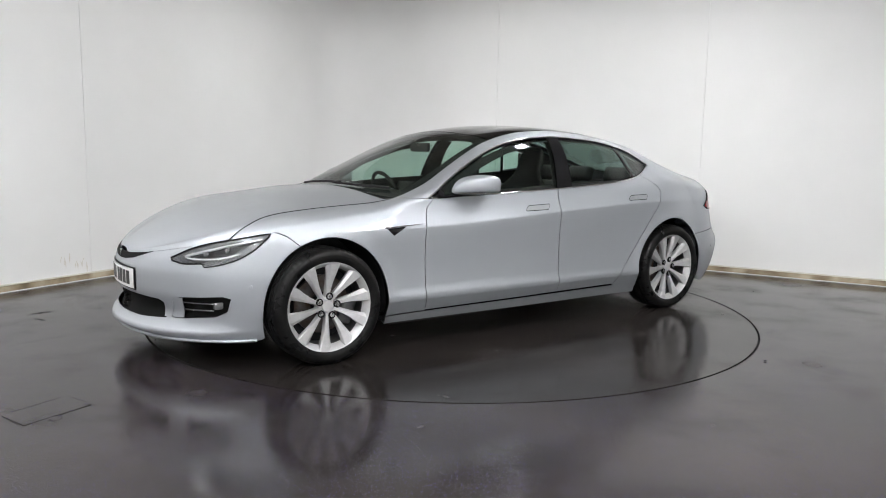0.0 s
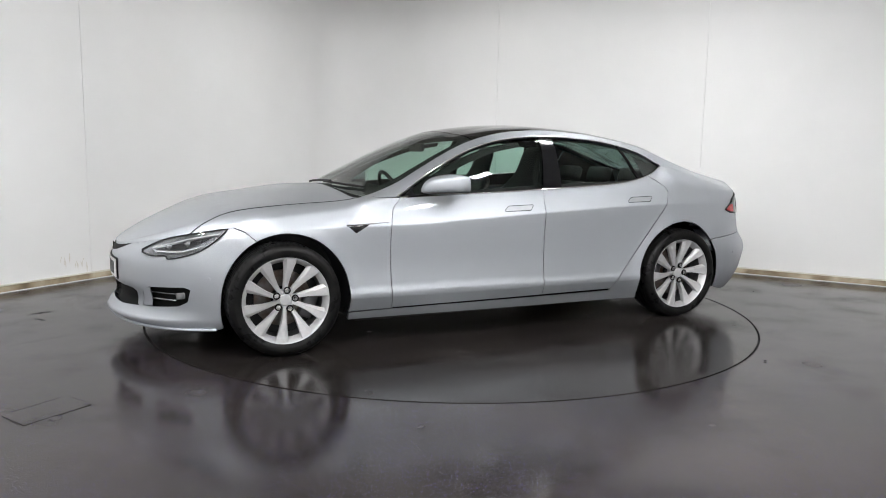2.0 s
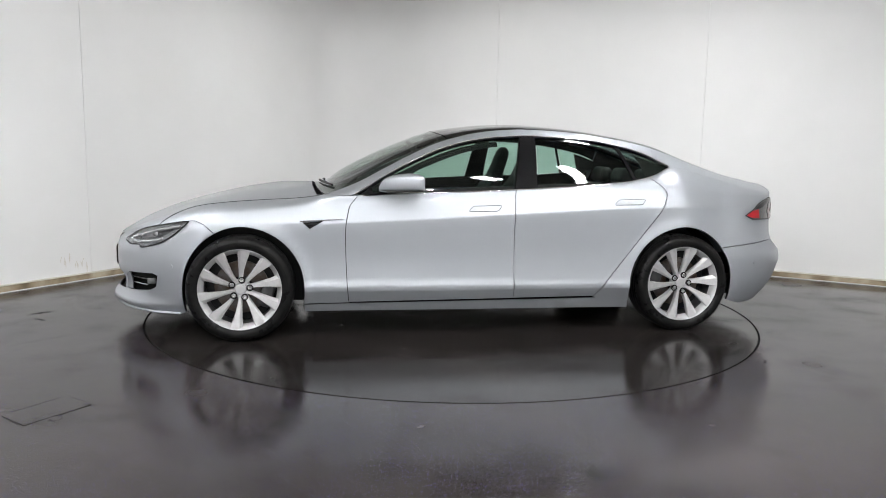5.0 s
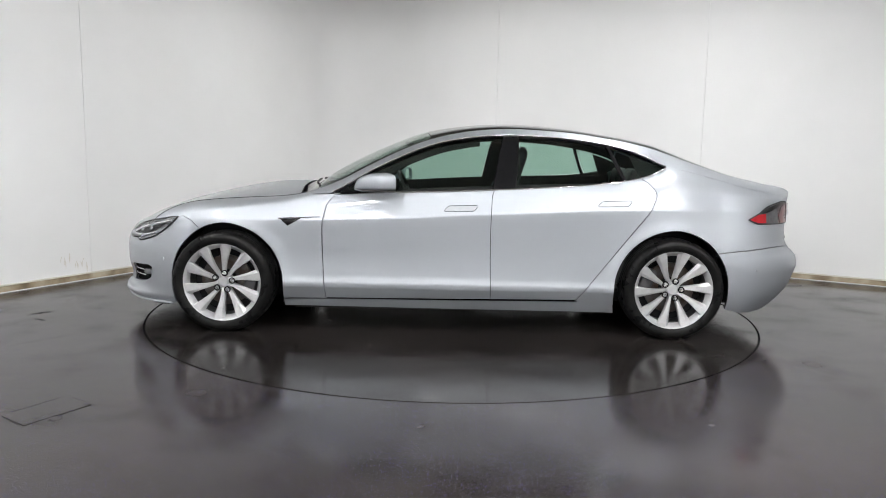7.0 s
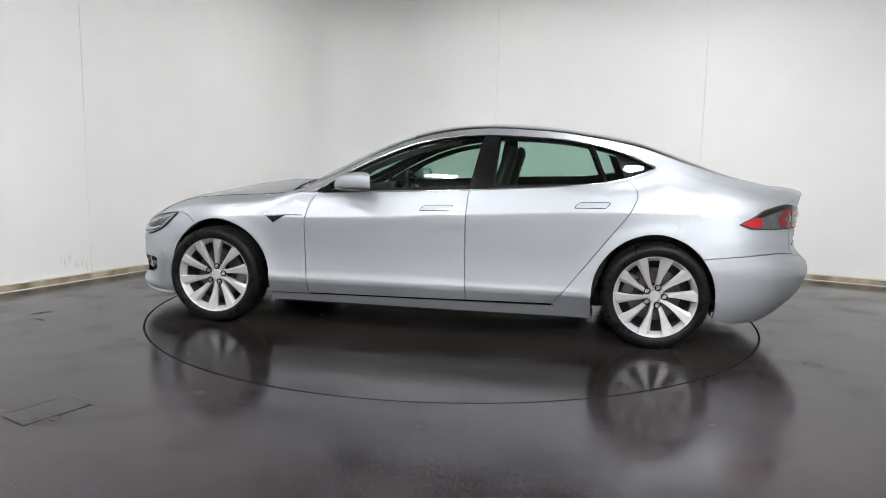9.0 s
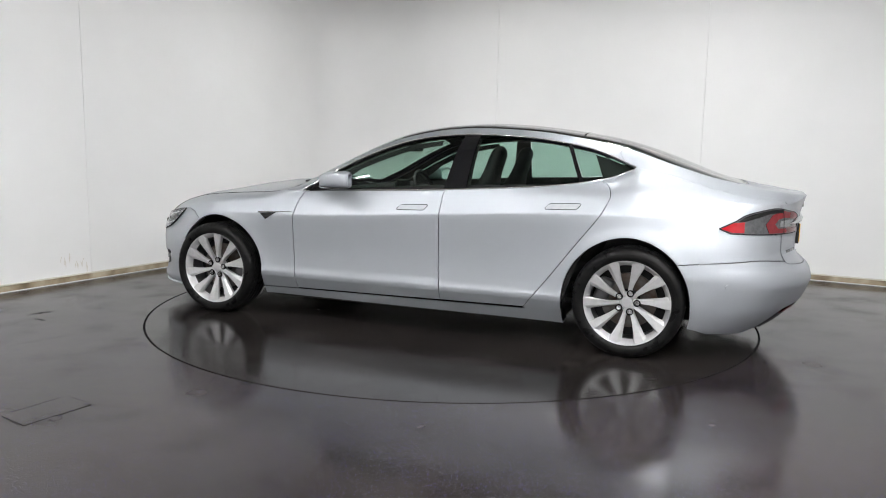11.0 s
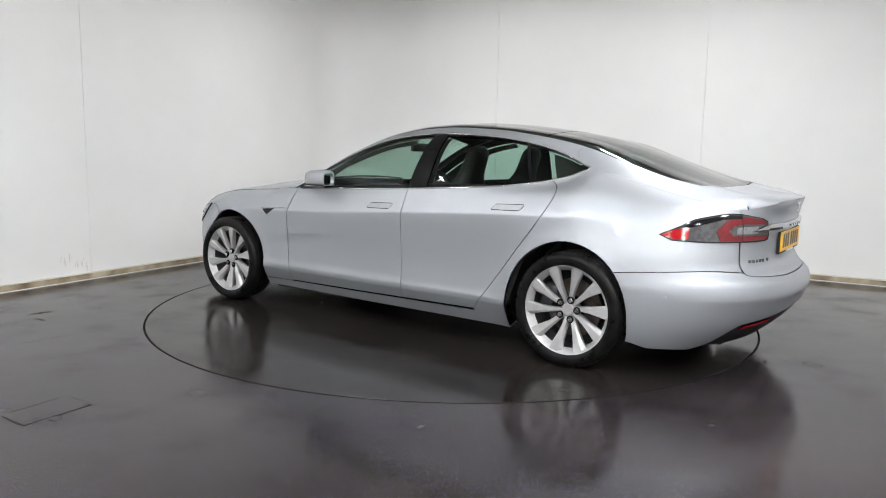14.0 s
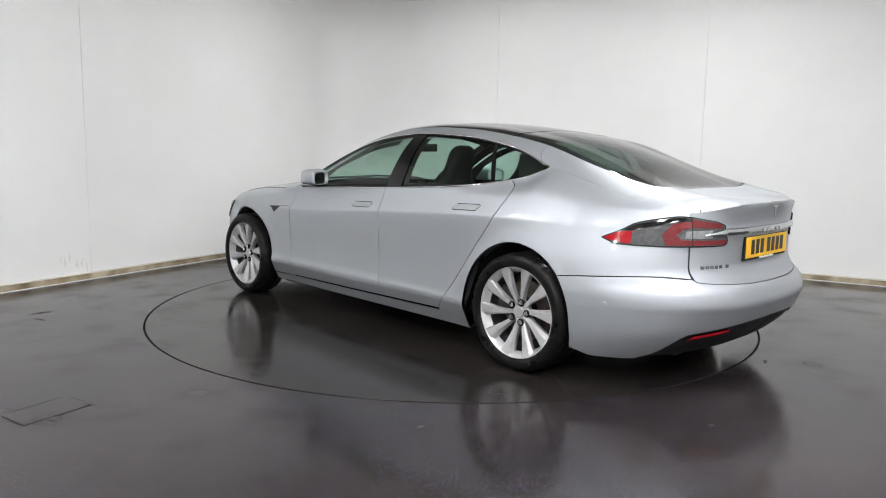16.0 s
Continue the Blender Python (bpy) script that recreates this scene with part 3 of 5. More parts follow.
def build_floor():
    bm = bmesh.new()
    n = 180
    inv = ROOM.inverted()
    rings = [[], [], [], []]
    for i in range(n):
        a = 2 * math.pi * i / n
        d = Vector((math.cos(a), math.sin(a), 0))
        o, dl = inv @ Vector((0, 0, 0)), inv.to_3x3() @ d
        t = min(((9.9 if dl.x > 0 else -0.3) - o.x) / dl.x if abs(dl.x) > 1e-6 else 99, ((0.3 if dl.y > 0 else -11.3) - o.y) / dl.y if abs(dl.y) > 1e-6 else 99)
        r = RADIUS + 0.007
        for ring, p in zip(rings, (d * r - Vector((0, 0, 0.05)), d * r - Vector((0, 0, 0.02)), d * r, d * t)):
            ring.append(bm.verts.new(p))
    for a, b in zip(rings, rings[1:]):
        for i in range(n):
            bm.faces.new((a[i], a[(i + 1) % n], b[(i + 1) % n], b[i]))
    ob = part("floor", bm, FLOOR)
    tagged(ob, "dark grey speckled vinyl floor with a damp gloss", "floor", kind="structure")
    bm = bmesh.new()
    lathe(bm, [(RADIUS - 0.05, -0.045), (RADIUS + 0.02, -0.045)], 120, "z")
    part("joint", bm, GROOVE, ob)
    # a lifted square of vinyl, old cuts in the sheet and a dropped crumb
    hatch = bmesh.new()
    q = [(-2.005, -2.54), (-1.845, -2.645), (-1.685, -2.37), (-1.865, -2.26)]
    lo = [hatch.verts.new((x, y, -0.002)) for x, y in q]
    hi = [hatch.verts.new((x, y, 0.0025)) for x, y in q]
    hatch.faces.new(hi)
    for i in range(4):
        hatch.faces.new((lo[i], lo[(i + 1) % 4], hi[(i + 1) % 4], hi[i]))
    part("vinyl_patch", hatch, FLOOR, ob, "cut square of floor vinyl")
    cuts = [((-2.005, -2.545), (-1.84, -2.655), 0.004), ((-2.01, -2.54), (-1.93, -2.39), 0.003), ((-1.835, -2.645), (-1.68, -2.365), 0.003), ((-1.72, -2.385), (-1.66, -2.36), 0.007), ((-2.01, -2.53), (-1.86, -2.255), 0.006), ((-1.87, -2.255), (-1.68, -2.365), 0.005),
            ((-3.033, -0.595), (-2.888, -0.433), 0.022), ((-2.924, -0.692), (-2.785, -0.749), 0.012), ((-2.699, -1.431), (-2.386, -1.034), 0.003)]
    for (x0, y0), (x1, y1), w in cuts:
        bm = bmesh.new()
        d = Vector((x1 - x0, y1 - y0, 0))
        s = Vector((-d.y, d.x, 0)).normalized() * w / 2
        a, b = Vector((x0, y0, 0.003)), Vector((x1, y1, 0.003))
        m = (a + b) / 2
        bm.faces.new([bm.verts.new(p) for p in (a, m - s, b, m + s)])
        part("cut_line", bm, GROOVE, ob)
    crumb = bmesh.new()
    bmesh.ops.create_icosphere(crumb, subdivisions=2, radius=0.008)
    bmesh.ops.scale(crumb, vec=(1.3, 0.9, 0.45), verts=crumb.verts)
    bmesh.ops.translate(crumb, vec=(1.884, -1.398, 0.005), verts=crumb.verts)
    tagged(part("debris", crumb, BLACK, None, smooth=True), "small dark crumb lying on the floor", "debris")
    return ob


def build_turntable():
    bm = bmesh.new()
    rings = lathe(bm, [(0.02, 0.0), (1.1, 0.0), (RADIUS - 0.0075, 0.0), (RADIUS - 0.007, -0.001), (RADIUS - 0.007, -0.04)], 180, "z")
    bm.faces.new(rings[0])
    table = new("turntable", None)
    part("deck", bm, TABLE, table)
    bm = bmesh.new()
    lathe(bm, [(RADIUS - 0.0069, -0.006), (RADIUS - 0.004, -0.006), (RADIUS - 0.004, -0.03), (RADIUS - 0.0069, -0.03)], 180, "z", closed=True)
    part("rim_band", bm, SEAL_AND_GAP, table, "black rubber edge band")
    return tagged(table, "round flush turntable covered in dark grey vinyl", "turntable")


SEAMS_RIGHT = [2.165, 4.545, 6.93]      # places of the joints along the wall
SEAMS_LEFT = [3.92, 6.32, 8.72]


BEND = 0.85


def build_corner():
    """The two walls run into each other in a wide curve."""
    bm = bmesh.new()
    rows = []
    for z in (0.0, ROOM_Z):
        rows.append([bm.verts.new((BEND - BEND * math.sin(a), -BEND + BEND * math.cos(a), z)) for a in np.linspace(0, math.pi / 2, 33)])
    for i in range(32):
        bm.faces.new((rows[0][i], rows[0][i + 1], rows[1][i + 1], rows[1][i]))
    ob = part("wall_corner", in_room(bm), WALL, smooth=True, angle=60)
    tagged(ob, "white painted wall bent round the corner", "wall", kind="structure")
    bm = bmesh.new()
    rings = []
    for a in np.linspace(0, math.pi / 2, 33):
        d = Vector((-math.sin(a), math.cos(a), 0))
        rings.append([bm.verts.new(Vector((BEND, -BEND, 0)) + d * rr + Vector((0, 0, z))) for rr, z in ((BEND - 0.001, 0.066), (BEND - 0.020, 0.066), (BEND - 0.022, 0.056), (BEND - 0.022, 0.0))])
    for a, b in zip(rings, rings[1:]):
        for k in range(3):
            bm.faces.new((a[k], a[k + 1], b[k + 1], b[k]))
    ob = part("baseboard_corner", in_room(bm), SKIRT, smooth=True)
    tagged(ob, "scuffed beige and brown skirting board round the corner", "baseboard", kind="structure")


def wall_panels(name, length, seams, along_x, inner):
    """A wall of flat sheets on a backing, with open joints between the sheets."""
    bm = bmesh.new()
    if along_x:
        box(bm, -0.2, inner + 0.012, -0.05, length + 0.2, inner + 0.15, ROOM_Z)
    else:
        box(bm, inner - 0.15, -length - 0.2, -0.05, inner - 0.012, 0.2, ROOM_Z)
    wall = part(name, in_room(bm), JOINT)
    tagged(wall, "plain white painted studio wall of large sheets", "wall", kind="structure")
    cuts = [BEND] + sorted(seams) + [length]
    for a, b in zip(cuts, cuts[1:]):
        g = 0.0015
        a = a - 0.003 if a == BEND else a
        bm = bmesh.new()
        if along_x:
            box(bm, a + g, inner, 0.0, b - g, inner + 0.0115, ROOM_Z - 0.002, 0.001)
        else:
            box(bm, inner - 0.0115, -b + g, 0.0, inner, -a - g, ROOM_Z - 0.002, 0.001)
        part("panel", in_room(bm), WALL, wall)
    return wall


def build_walls():
    build_corner()
    wall_panels("wall_right", ROOM_X, SEAMS_RIGHT, True, 0.0)
    wall_panels("wall_left", ROOM_Y, SEAMS_LEFT, False, 0.0)
    for name, dims in (("wall_back", (-0.2, -ROOM_Y - 0.15, -0.05, ROOM_X + 0.2, -ROOM_Y, ROOM_Z)), ("wall_side", (ROOM_X, -ROOM_Y, -0.05, ROOM_X + 0.15, 0, ROOM_Z))):
        ob = part(name, in_room(block(*dims)), WALL)
        tagged(ob, "plain white painted studio wall", "wall", kind="structure")
    ceil = part("ceiling", in_room(block(-0.2, -ROOM_Y - 0.2, ROOM_Z, ROOM_X + 0.2, 0.2, ROOM_Z + 0.1)), CEIL)
    tagged(ceil, "plain greyish brown studio ceiling", "ceiling", kind="structure")
    for name, dims in (("baseboard_right", (BEND, -0.022, 0.0, ROOM_X, -0.0005, 0.055)), ("baseboard_left", (0.0005, -ROOM_Y, 0.0, 0.022, -BEND, 0.055))):
        ob = part(name, in_room(block(*dims, 0.006)), SKIRT, smooth=True)
        tagged(ob, "scuffed beige and brown skirting board", "baseboard", kind="structure")
        trim = (dims[0], dims[1] - 0.008, 0.0, dims[3], dims[1] - 0.0005, 0.009) if "right" in name else (dims[3] + 0.0005, dims[1], 0.0, dims[3] + 0.008, dims[4], 0.009)
        part("sealant_strip", in_room(block(*trim, 0.004)), LAMP_FRAME, ob, "pale sealant strip along the floor")
        cap = (dims[0], dims[1] - 0.004, 0.0555, dims[3], dims[4], 0.067) if "right" in name else (dims[0], dims[1], 0.0555, dims[3] + 0.004, dims[4], 0.067)
        part("top_bead", in_room(block(*cap, 0.004)), CREAM, ob, "cream painted upper bead", smooth=True)


def build_scuffs():
    """A few faint rub marks low on the wall."""
    rng = random.Random(7)
    wall = bpy.data.objects["wall_left"]
    for k in range(9):
        y, z = -4.20 + 0.030 * k + rng.uniform(-0.03, 0.03), 0.24 - 0.014 * k + rng.uniform(-0.05, 0.05)
        w, h, lean = rng.uniform(0.003, 0.007), rng.uniform(0.03, 0.07), rng.uniform(-0.02, 0.04)
        bm = bmesh.new()
        pts = [(y, z - h), (y - w, z), (y + lean - 0.3 * w, z + h), (y + lean + 0.4 * w, z + h * 0.9), (y + w * 0.8, z + 0.01)]
        bm.faces.new([bm.verts.new((0.0012, a, b)) for a, b in pts])
        part("scuff", in_room(bm), SCUFF, wall, "faint beige rub mark")


# Unseen panels, spaced to balance the light; (2.2, -2.2) added to brighten the corner.
LAMP_SPOTS = [(4.5, -8.6), (6.5, -9.8), (8.4, -7.6), (8.6, -5.4), (2.2, -8.8), (4.5, -10.2), (8.5, -9.8), (6.8, -7.0), (6.2, -5.4), (3.8, -6.6), (6.45, -3.9), (1.5, -6.3), (2.2, -2.2), (4.7, -2.1)]
LAMPS = [tuple((ROOM @ Vector((x, y, 0)))[:2]) for x, y in LAMP_SPOTS]


def build_lamps():
    lamp = part("ceiling_lamp", block(-0.23, -0.13, -0.03, 0.23, 0.13, 0.0, 0.006), LAMP_FRAME)
    tagged(lamp, "slim white ceiling lamp panel, lit", "ceiling lamp", "ceiling lamps")
    part("diffuser", block(-0.205, -0.105, -0.036, 0.205, 0.105, -0.031), PANEL, lamp, "glowing white diffuser")
    lamp.matrix_basis = pose(*LAMPS[0], ROOM_Z - 0.002, 0, 0, TURN)
    for x, y in LAMPS[1:]:
        copy_thing(lamp, pose(x, y, ROOM_Z - 0.002, 0, 0, TURN))


def build_canopy():
    bm = bmesh.new()
    rings = lathe(bm, [(0.02, 0.0), (1.04, 0.0), (1.06, 0.012), (1.06, 0.10), (1.03, 0.11), (0.02, 0.11)], 96, "z", CANOPY_AT)
    bm.faces.new(rings[0][::-1])
    bm.faces.new(rings[-1])
    ob = part("ceiling_canopy", bm, CANOPY, smooth=True)
    tagged(ob, "round beige canopy hung under the ceiling", "canopy")
    for k in range(3):
        a = math.radians(30 + 120 * k)
        p = Vector(CANOPY_AT) + Vector((0.9 * math.cos(a), 0.9 * math.sin(a), 0.105))
        part("rod", tube([p, (p.x, p.y, ROOM_Z + 0.01)], 0.008), LAMP_FRAME, ob)


CANOPY_AT = (-0.46, -0.1, 2.505)


# ---- the car ----
def flat_loop(points):
    return [(float(a), float(b)) for a, b in points]


SIDES = (1, -1)
DOOR_HOOK = soft_line([(-1.275, 0.2), (-1.318, 0.145), (-1.343, 0.08), (-1.349, 0.03), (-1.342, 0.0)], 4)
HOOD_CORNER = soft_line([(1.70, 0.6), (1.80, 0.56), (1.90, 0.35), (1.99, 0.0)], 5)


def on_lower(s, z, lift=0.0, side=1):
    p = lower(s, z)
    n = normals_of(lower, np.atleast_1d(float(s)), np.atleast_1d(float(z)))[0]
    q = p + n * lift
    return Vector((q[0], q[1] * side, q[2])) + Vector(CAR_SHIFT)


def on_upper(x, v, lift=0.0, side=1):
    a, b = np.array([float(x)]), np.array([float(v)])
    n = normals_of(upper, a, b)[0]
    q = upper(a, b)[0] + n * lift
    return Vector((q[0], q[1] * side, q[2])) + Vector(CAR_SHIFT)


def at(x, y, z):
    return Vector((x, y, z)) + Vector(CAR_SHIFT)


DOOR_F = soft_line([(0.806, 0.232), (0.820, 0.42), (0.826, 0.70), (0.808, 0.82), (0.795, float(z_shoulder(0.795)))], 5)
DOOR_M = soft_line([(-0.284, 0.246), (-0.276, 0.55), (-0.275, 0.74), (-0.281, float(z_shoulder(-0.281)))], 5)
DOOR_R = soft_line([(-0.845, 0.252), (-0.988, 0.434), (-1.16, 0.661), (-1.293, 0.835), (-1.342, float(z_shoulder(-1.342)))], 6)


def shoulder(x0, x1, n=20):
    return [(x0 + (x1 - x0) * i / n, float(z_shoulder(x0 + (x1 - x0) * i / n))) for i in range(n + 1)]


def build_doors(car):
    for sd in SIDES:
        low = DOOR_F + shoulder(0.79, -0.281)[1:-1] + DOOR_M[::-1]
        high = [(0.795, 0.0), (0.77, 0.1), (0.745, 0.2), (-0.295, 0.2), (-0.285, 0.1), (-0.281, 0.0)]
        d = body_part("front_door", [patch("lower", low), patch("upper", high, edge=0.012)], PAINT, car, side=sd)
        handle(d, -0.09, 0.846, sd)
        low = DOOR_M + shoulder(-0.281, -1.342)[1:-1] + DOOR_R[::-1]
        high = [(-0.281, 0.0), (-0.285, 0.1), (-0.295, 0.2), (-1.275, 0.2)] + DOOR_HOOK[1:]
        d = body_part("rear_door", [patch("lower", low), patch("upper", high, edge=0.012)], PAINT, car, side=sd)
        handle(d, -1.085, 0.893, sd)


def handle(door, x, z, sd):
    """A flush handle in a dark recess."""
    def shape(g):
        return [(x + 0.113 + g, z - 0.020 - g), (x + 0.117 + g, z - 0.013), (x + 0.094 + g, z + 0.008), (x + 0.085, z + 0.012 + g), (x - 0.092, z + 0.018 + g), (x - 0.098 - g, z + 0.013), (x - 0.078 - g, z - 0.011), (x - 0.070, z - 0.016 - g)]
    body_part("handle_recess", [patch("lower", shape(0.0035), gap=0, lift=0.0006, step=0.02, edge=0)], SEAL_AND_GAP, door, side=sd)
    body_part("handle", [patch("lower", shape(0.0), gap=0.001, lift=0.0028, step=0.02, edge=0.004)], HANDLE, door, "flush silver door handle", side=sd)


def build_panels(car):
    # front wings, from the arch back to the door and up to the bonnet
    for sd in SIDES:
        low = [(0.806, 0.228), (1.088, 0.225)] + by_x(arc(HUB_F, ARCH, 196, 66))[1:] + [(1.70, 0.735)] + by_x([(1.76, float(z_shoulder(1.76)))]) + by_x(shoulder(1.76, 0.795))[1:-1] + DOOR_F[::-1]
        high = [(1.76, 0.0), (1.99, 0.0)] + HOOD_CORNER[::-1][1:] + [(0.955, 0.6), (0.93, 0.52), (0.90, 0.45), (0.745, 0.2), (0.77, 0.1), (0.795, 0.0)]
        body_part("front_wing", [patch("lower", low), patch("upper", high, edge=0.012)], PAINT, car, side=sd)
        # roof side, from the foot of the windscreen pillar over the windows
        rail = [(0.90, 0.45), (0.93, 0.52), (0.955, 0.6), (-1.375, 0.6), (-1.36, 0.52), (-1.40, 0.45)]
        body_part("roof_rail", [patch("upper", rail, gap=0.001, edge=0.02)], PAINT, car, side=sd)
        # rear quarter
        sb = s_at_y(0.615, 0.60, False)
        low = [(-1.088, 0.222), (-0.86, 0.235)] + DOOR_R + shoulder(-1.342, -1.80, 10)[1:] + top_line(S_R, s_at_y(0.60, 0.93, False), 12)[1:]
        low += [(s_at_y(0.61, 0.80, False), 0.80), (s_at_y(0.615, 0.70, False), 0.70), (sb, 0.602)]
        low += soft_line([(sb, 0.602), (s_at_x(-2.2, 0.615), 0.615), (s_at_x(-1.98, 0.602), 0.602), (-1.752, 0.579)], 5)[1:]
        low += by_x(arc(HUB_R, ARCH, 138, -16))[1:]
        high = DOOR_HOOK[::-1] + [(-1.46, 0.2), (-1.465, 0.45), (-2.28, 0.45), (-2.325, 0.30), (-2.335, 0.0)]
        body_part("rear_quarter", [patch("lower", low), patch("upper", high, edge=0.012, gap=0.0025)], PAINT, car, side=sd)
        # sill
        sill = [(1.085, 0.17), (1.088, 0.221), (0.806, 0.226), (-0.86, 0.241), (-1.088, 0.226), (-1.10, 0.165)]
        body_part("sill", [patch("lower", sill, gap=0.002, edge=0.06)], PAINT, car, side=sd)
        strip = [(0.80, 0.2275), (0.80, 0.2325), (-0.84, 0.2495), (-0.84, 0.243)]
        body_part("sill_trim", [patch("lower", strip, gap=0, lift=0.002, edge=0.01, step=0.02)], GLOSS_BLACK, car, side=sd)
    # bonnet
    hood = [(0.955, 0.6), (1.0, 0.62)] + soft_line([(1.0, 0.62), (1.03, 0.8), (1.04, 1.0)], 6)[1:] + [(2.362, 1.0), (2.362, 0.0)] + [(x, 0.0) for x in (2.3, 2.2, 2.1)] + HOOD_CORNER[::-1]
    body_part("bonnet", [patch("upper", hood, edge=0.015, join=False)], PAINT, car, both=True)
    # black strip laid in to draw the shade of the bonnet's shut gap
    for sd in SIDES:
        ln = [on_upper(x, 0.6, -0.0012, sd) for x in np.linspace(0.965, 1.70, 46)] + [on_upper(x, v, -0.0012, sd) for x, v in HOOD_CORNER[1:]]
        part("bonnet_gap_shade", tube(ln, 0.0042, 6), SEAL_AND_GAP, car)
    # bumpers
    top = top_line(s_at_x(1.76, 0.76), NOSE - 1e-4, 30)
    zb_mid = 0.150
    low = top + [(NOSE - 1e-4, zb_mid), (s_at_y(0.4, zb_mid), zb_mid), (s_at_y(0.7, 0.15), 0.15), ] + by_x([(1.95, 0.155), (1.84, 0.165)]) + by_x(arc(HUB_F, ARCH, -25, 66))[0:]
    low += [(1.70, 0.735)]
    mouth = MOUTH
    body_part("front_bumper", [patch("lower", low, holes=[mouth, VENT], edge=0.02, gap=0.0015, join=False)], PAINT, car, both=True)
    top = [(-1.752, 0.5772)] + soft_line([[(-1.752, 0.5772)][0], (s_at_x(-1.98, 0.6002), 0.6002), (s_at_x(-2.2, 0.6132), 0.6132), (s_at_y(0.615, 0.6002, False), 0.6002)], 5)[1:]
    top += soft_line([(s_at_y(0.615, 0.599, False), 0.599), (s_at_y(0.57, 0.5812, False), 0.5812), (s_at_y(0.3, 0.5632, False), 0.5632), (TAIL + 1e-4, 0.5582)], 6)[1:]
    low = top + [(TAIL + 1e-4, 0.42)] + DIFFUSER_TOP[::-1] + [(s_at_x(-1.93, 0.18), 0.18), (s_at_x(-1.865, 0.20), 0.20)] + by_x(arc(HUB_R, ARCH, 200, 138))[0:]
    body_part("rear_bumper", [patch("lower", low, edge=0.02, gap=0.0008)], PAINT, car, both=True)
    dif = [(TAIL + 1e-4, 0.418)] + DIFFUSER_TOP[::-1] + [(s_at_x(-2.12, 0.19), 0.185), (TAIL + 1e-4, 0.20)]
    body_part("diffuser", [patch("lower", dif, gap=0.001, lift=-0.012, edge=0.03)], BLACK, car, "matt black lower bumper insert", both=True)
    # tailgate: deck, tail face and the frame of its glass
    face = soft_line([top_line(TAIL, s_at_y(0.60, 0.93, False), 2)[-1], (s_at_y(0.608, 0.80, False), 0.80), (s_at_y(0.613, 0.70, False), 0.70), (s_at_y(0.610, 0.61, False), 0.61), (s_at_y(0.57, 0.583, False), 0.583), (s_at_y(0.3, 0.565, False), 0.565), (TAIL + 1e-4, 0.560)], 6)
    face += top_line(TAIL + 1e-4, s_at_y(0.60, 0.93, False), 16)[:-1]
    deck = [(-1.40, 0.45), (-1.36, 0.52), (-1.375, 0.6), (-1.9, 0.6), (-2.06, 0.62)] + soft_line([(-2.06, 0.62), (-2.115, 0.70), (-2.13, 0.85), (-2.135, 1.0)], 5)[1:] + [(-2.4794, 1.0)] + [(-2.4794 + 0.1444 * (k / 60) ** 2, 0.0) for k in range(60)] + [(-2.335, 0.0), (-2.325, 0.30), (-2.28, 0.45)]
    body_part("tailgate", [patch("lower", face, edge=0.015, gap=0.0009), patch("upper", deck, edge=0.012, gap=0.0015)], PAINT, car, both=True)


MOUTH = None
VENT = None
DIFFUSER_TOP = None


def prepare_outlines():
    global MOUTH, VENT, DIFFUSER_TOP
    MOUTH = [(NOSE + 0.01, 0.262), (NOSE + 0.01, 0.385), (s_at_y(0.25, 0.385), 0.385), (s_at_y(0.46, 0.38), 0.380), (s_at_y(0.515, 0.35), 0.352), (s_at_y(0.50, 0.28), 0.278), (s_at_y(0.3, 0.262), 0.262)]
    VENT = [(s_at_y(0.55, 0.36), 0.375), (s_at_y(0.60, 0.40), 0.405), (s_at_x(2.03, 0.415), 0.418), (s_at_x(1.995, 0.41), 0.405), (s_at_x(2.01, 0.33), 0.33), (s_at_x(2.06, 0.30), 0.302), (s_at_y(0.60, 0.29), 0.285), (s_at_y(0.535, 0.285), 0.285)]
    DIFFUSER_TOP = soft_line([(s_at_x(-2.13, 0.19), 0.18), (s_at_x(-2.22, 0.23), 0.222), (s_at_y(0.66, 0.31, False), 0.308), (s_at_y(0.60, 0.335, False), 0.332), (s_at_y(0.3, 0.362, False), 0.362), (TAIL + 1e-4, 0.37)], 6)


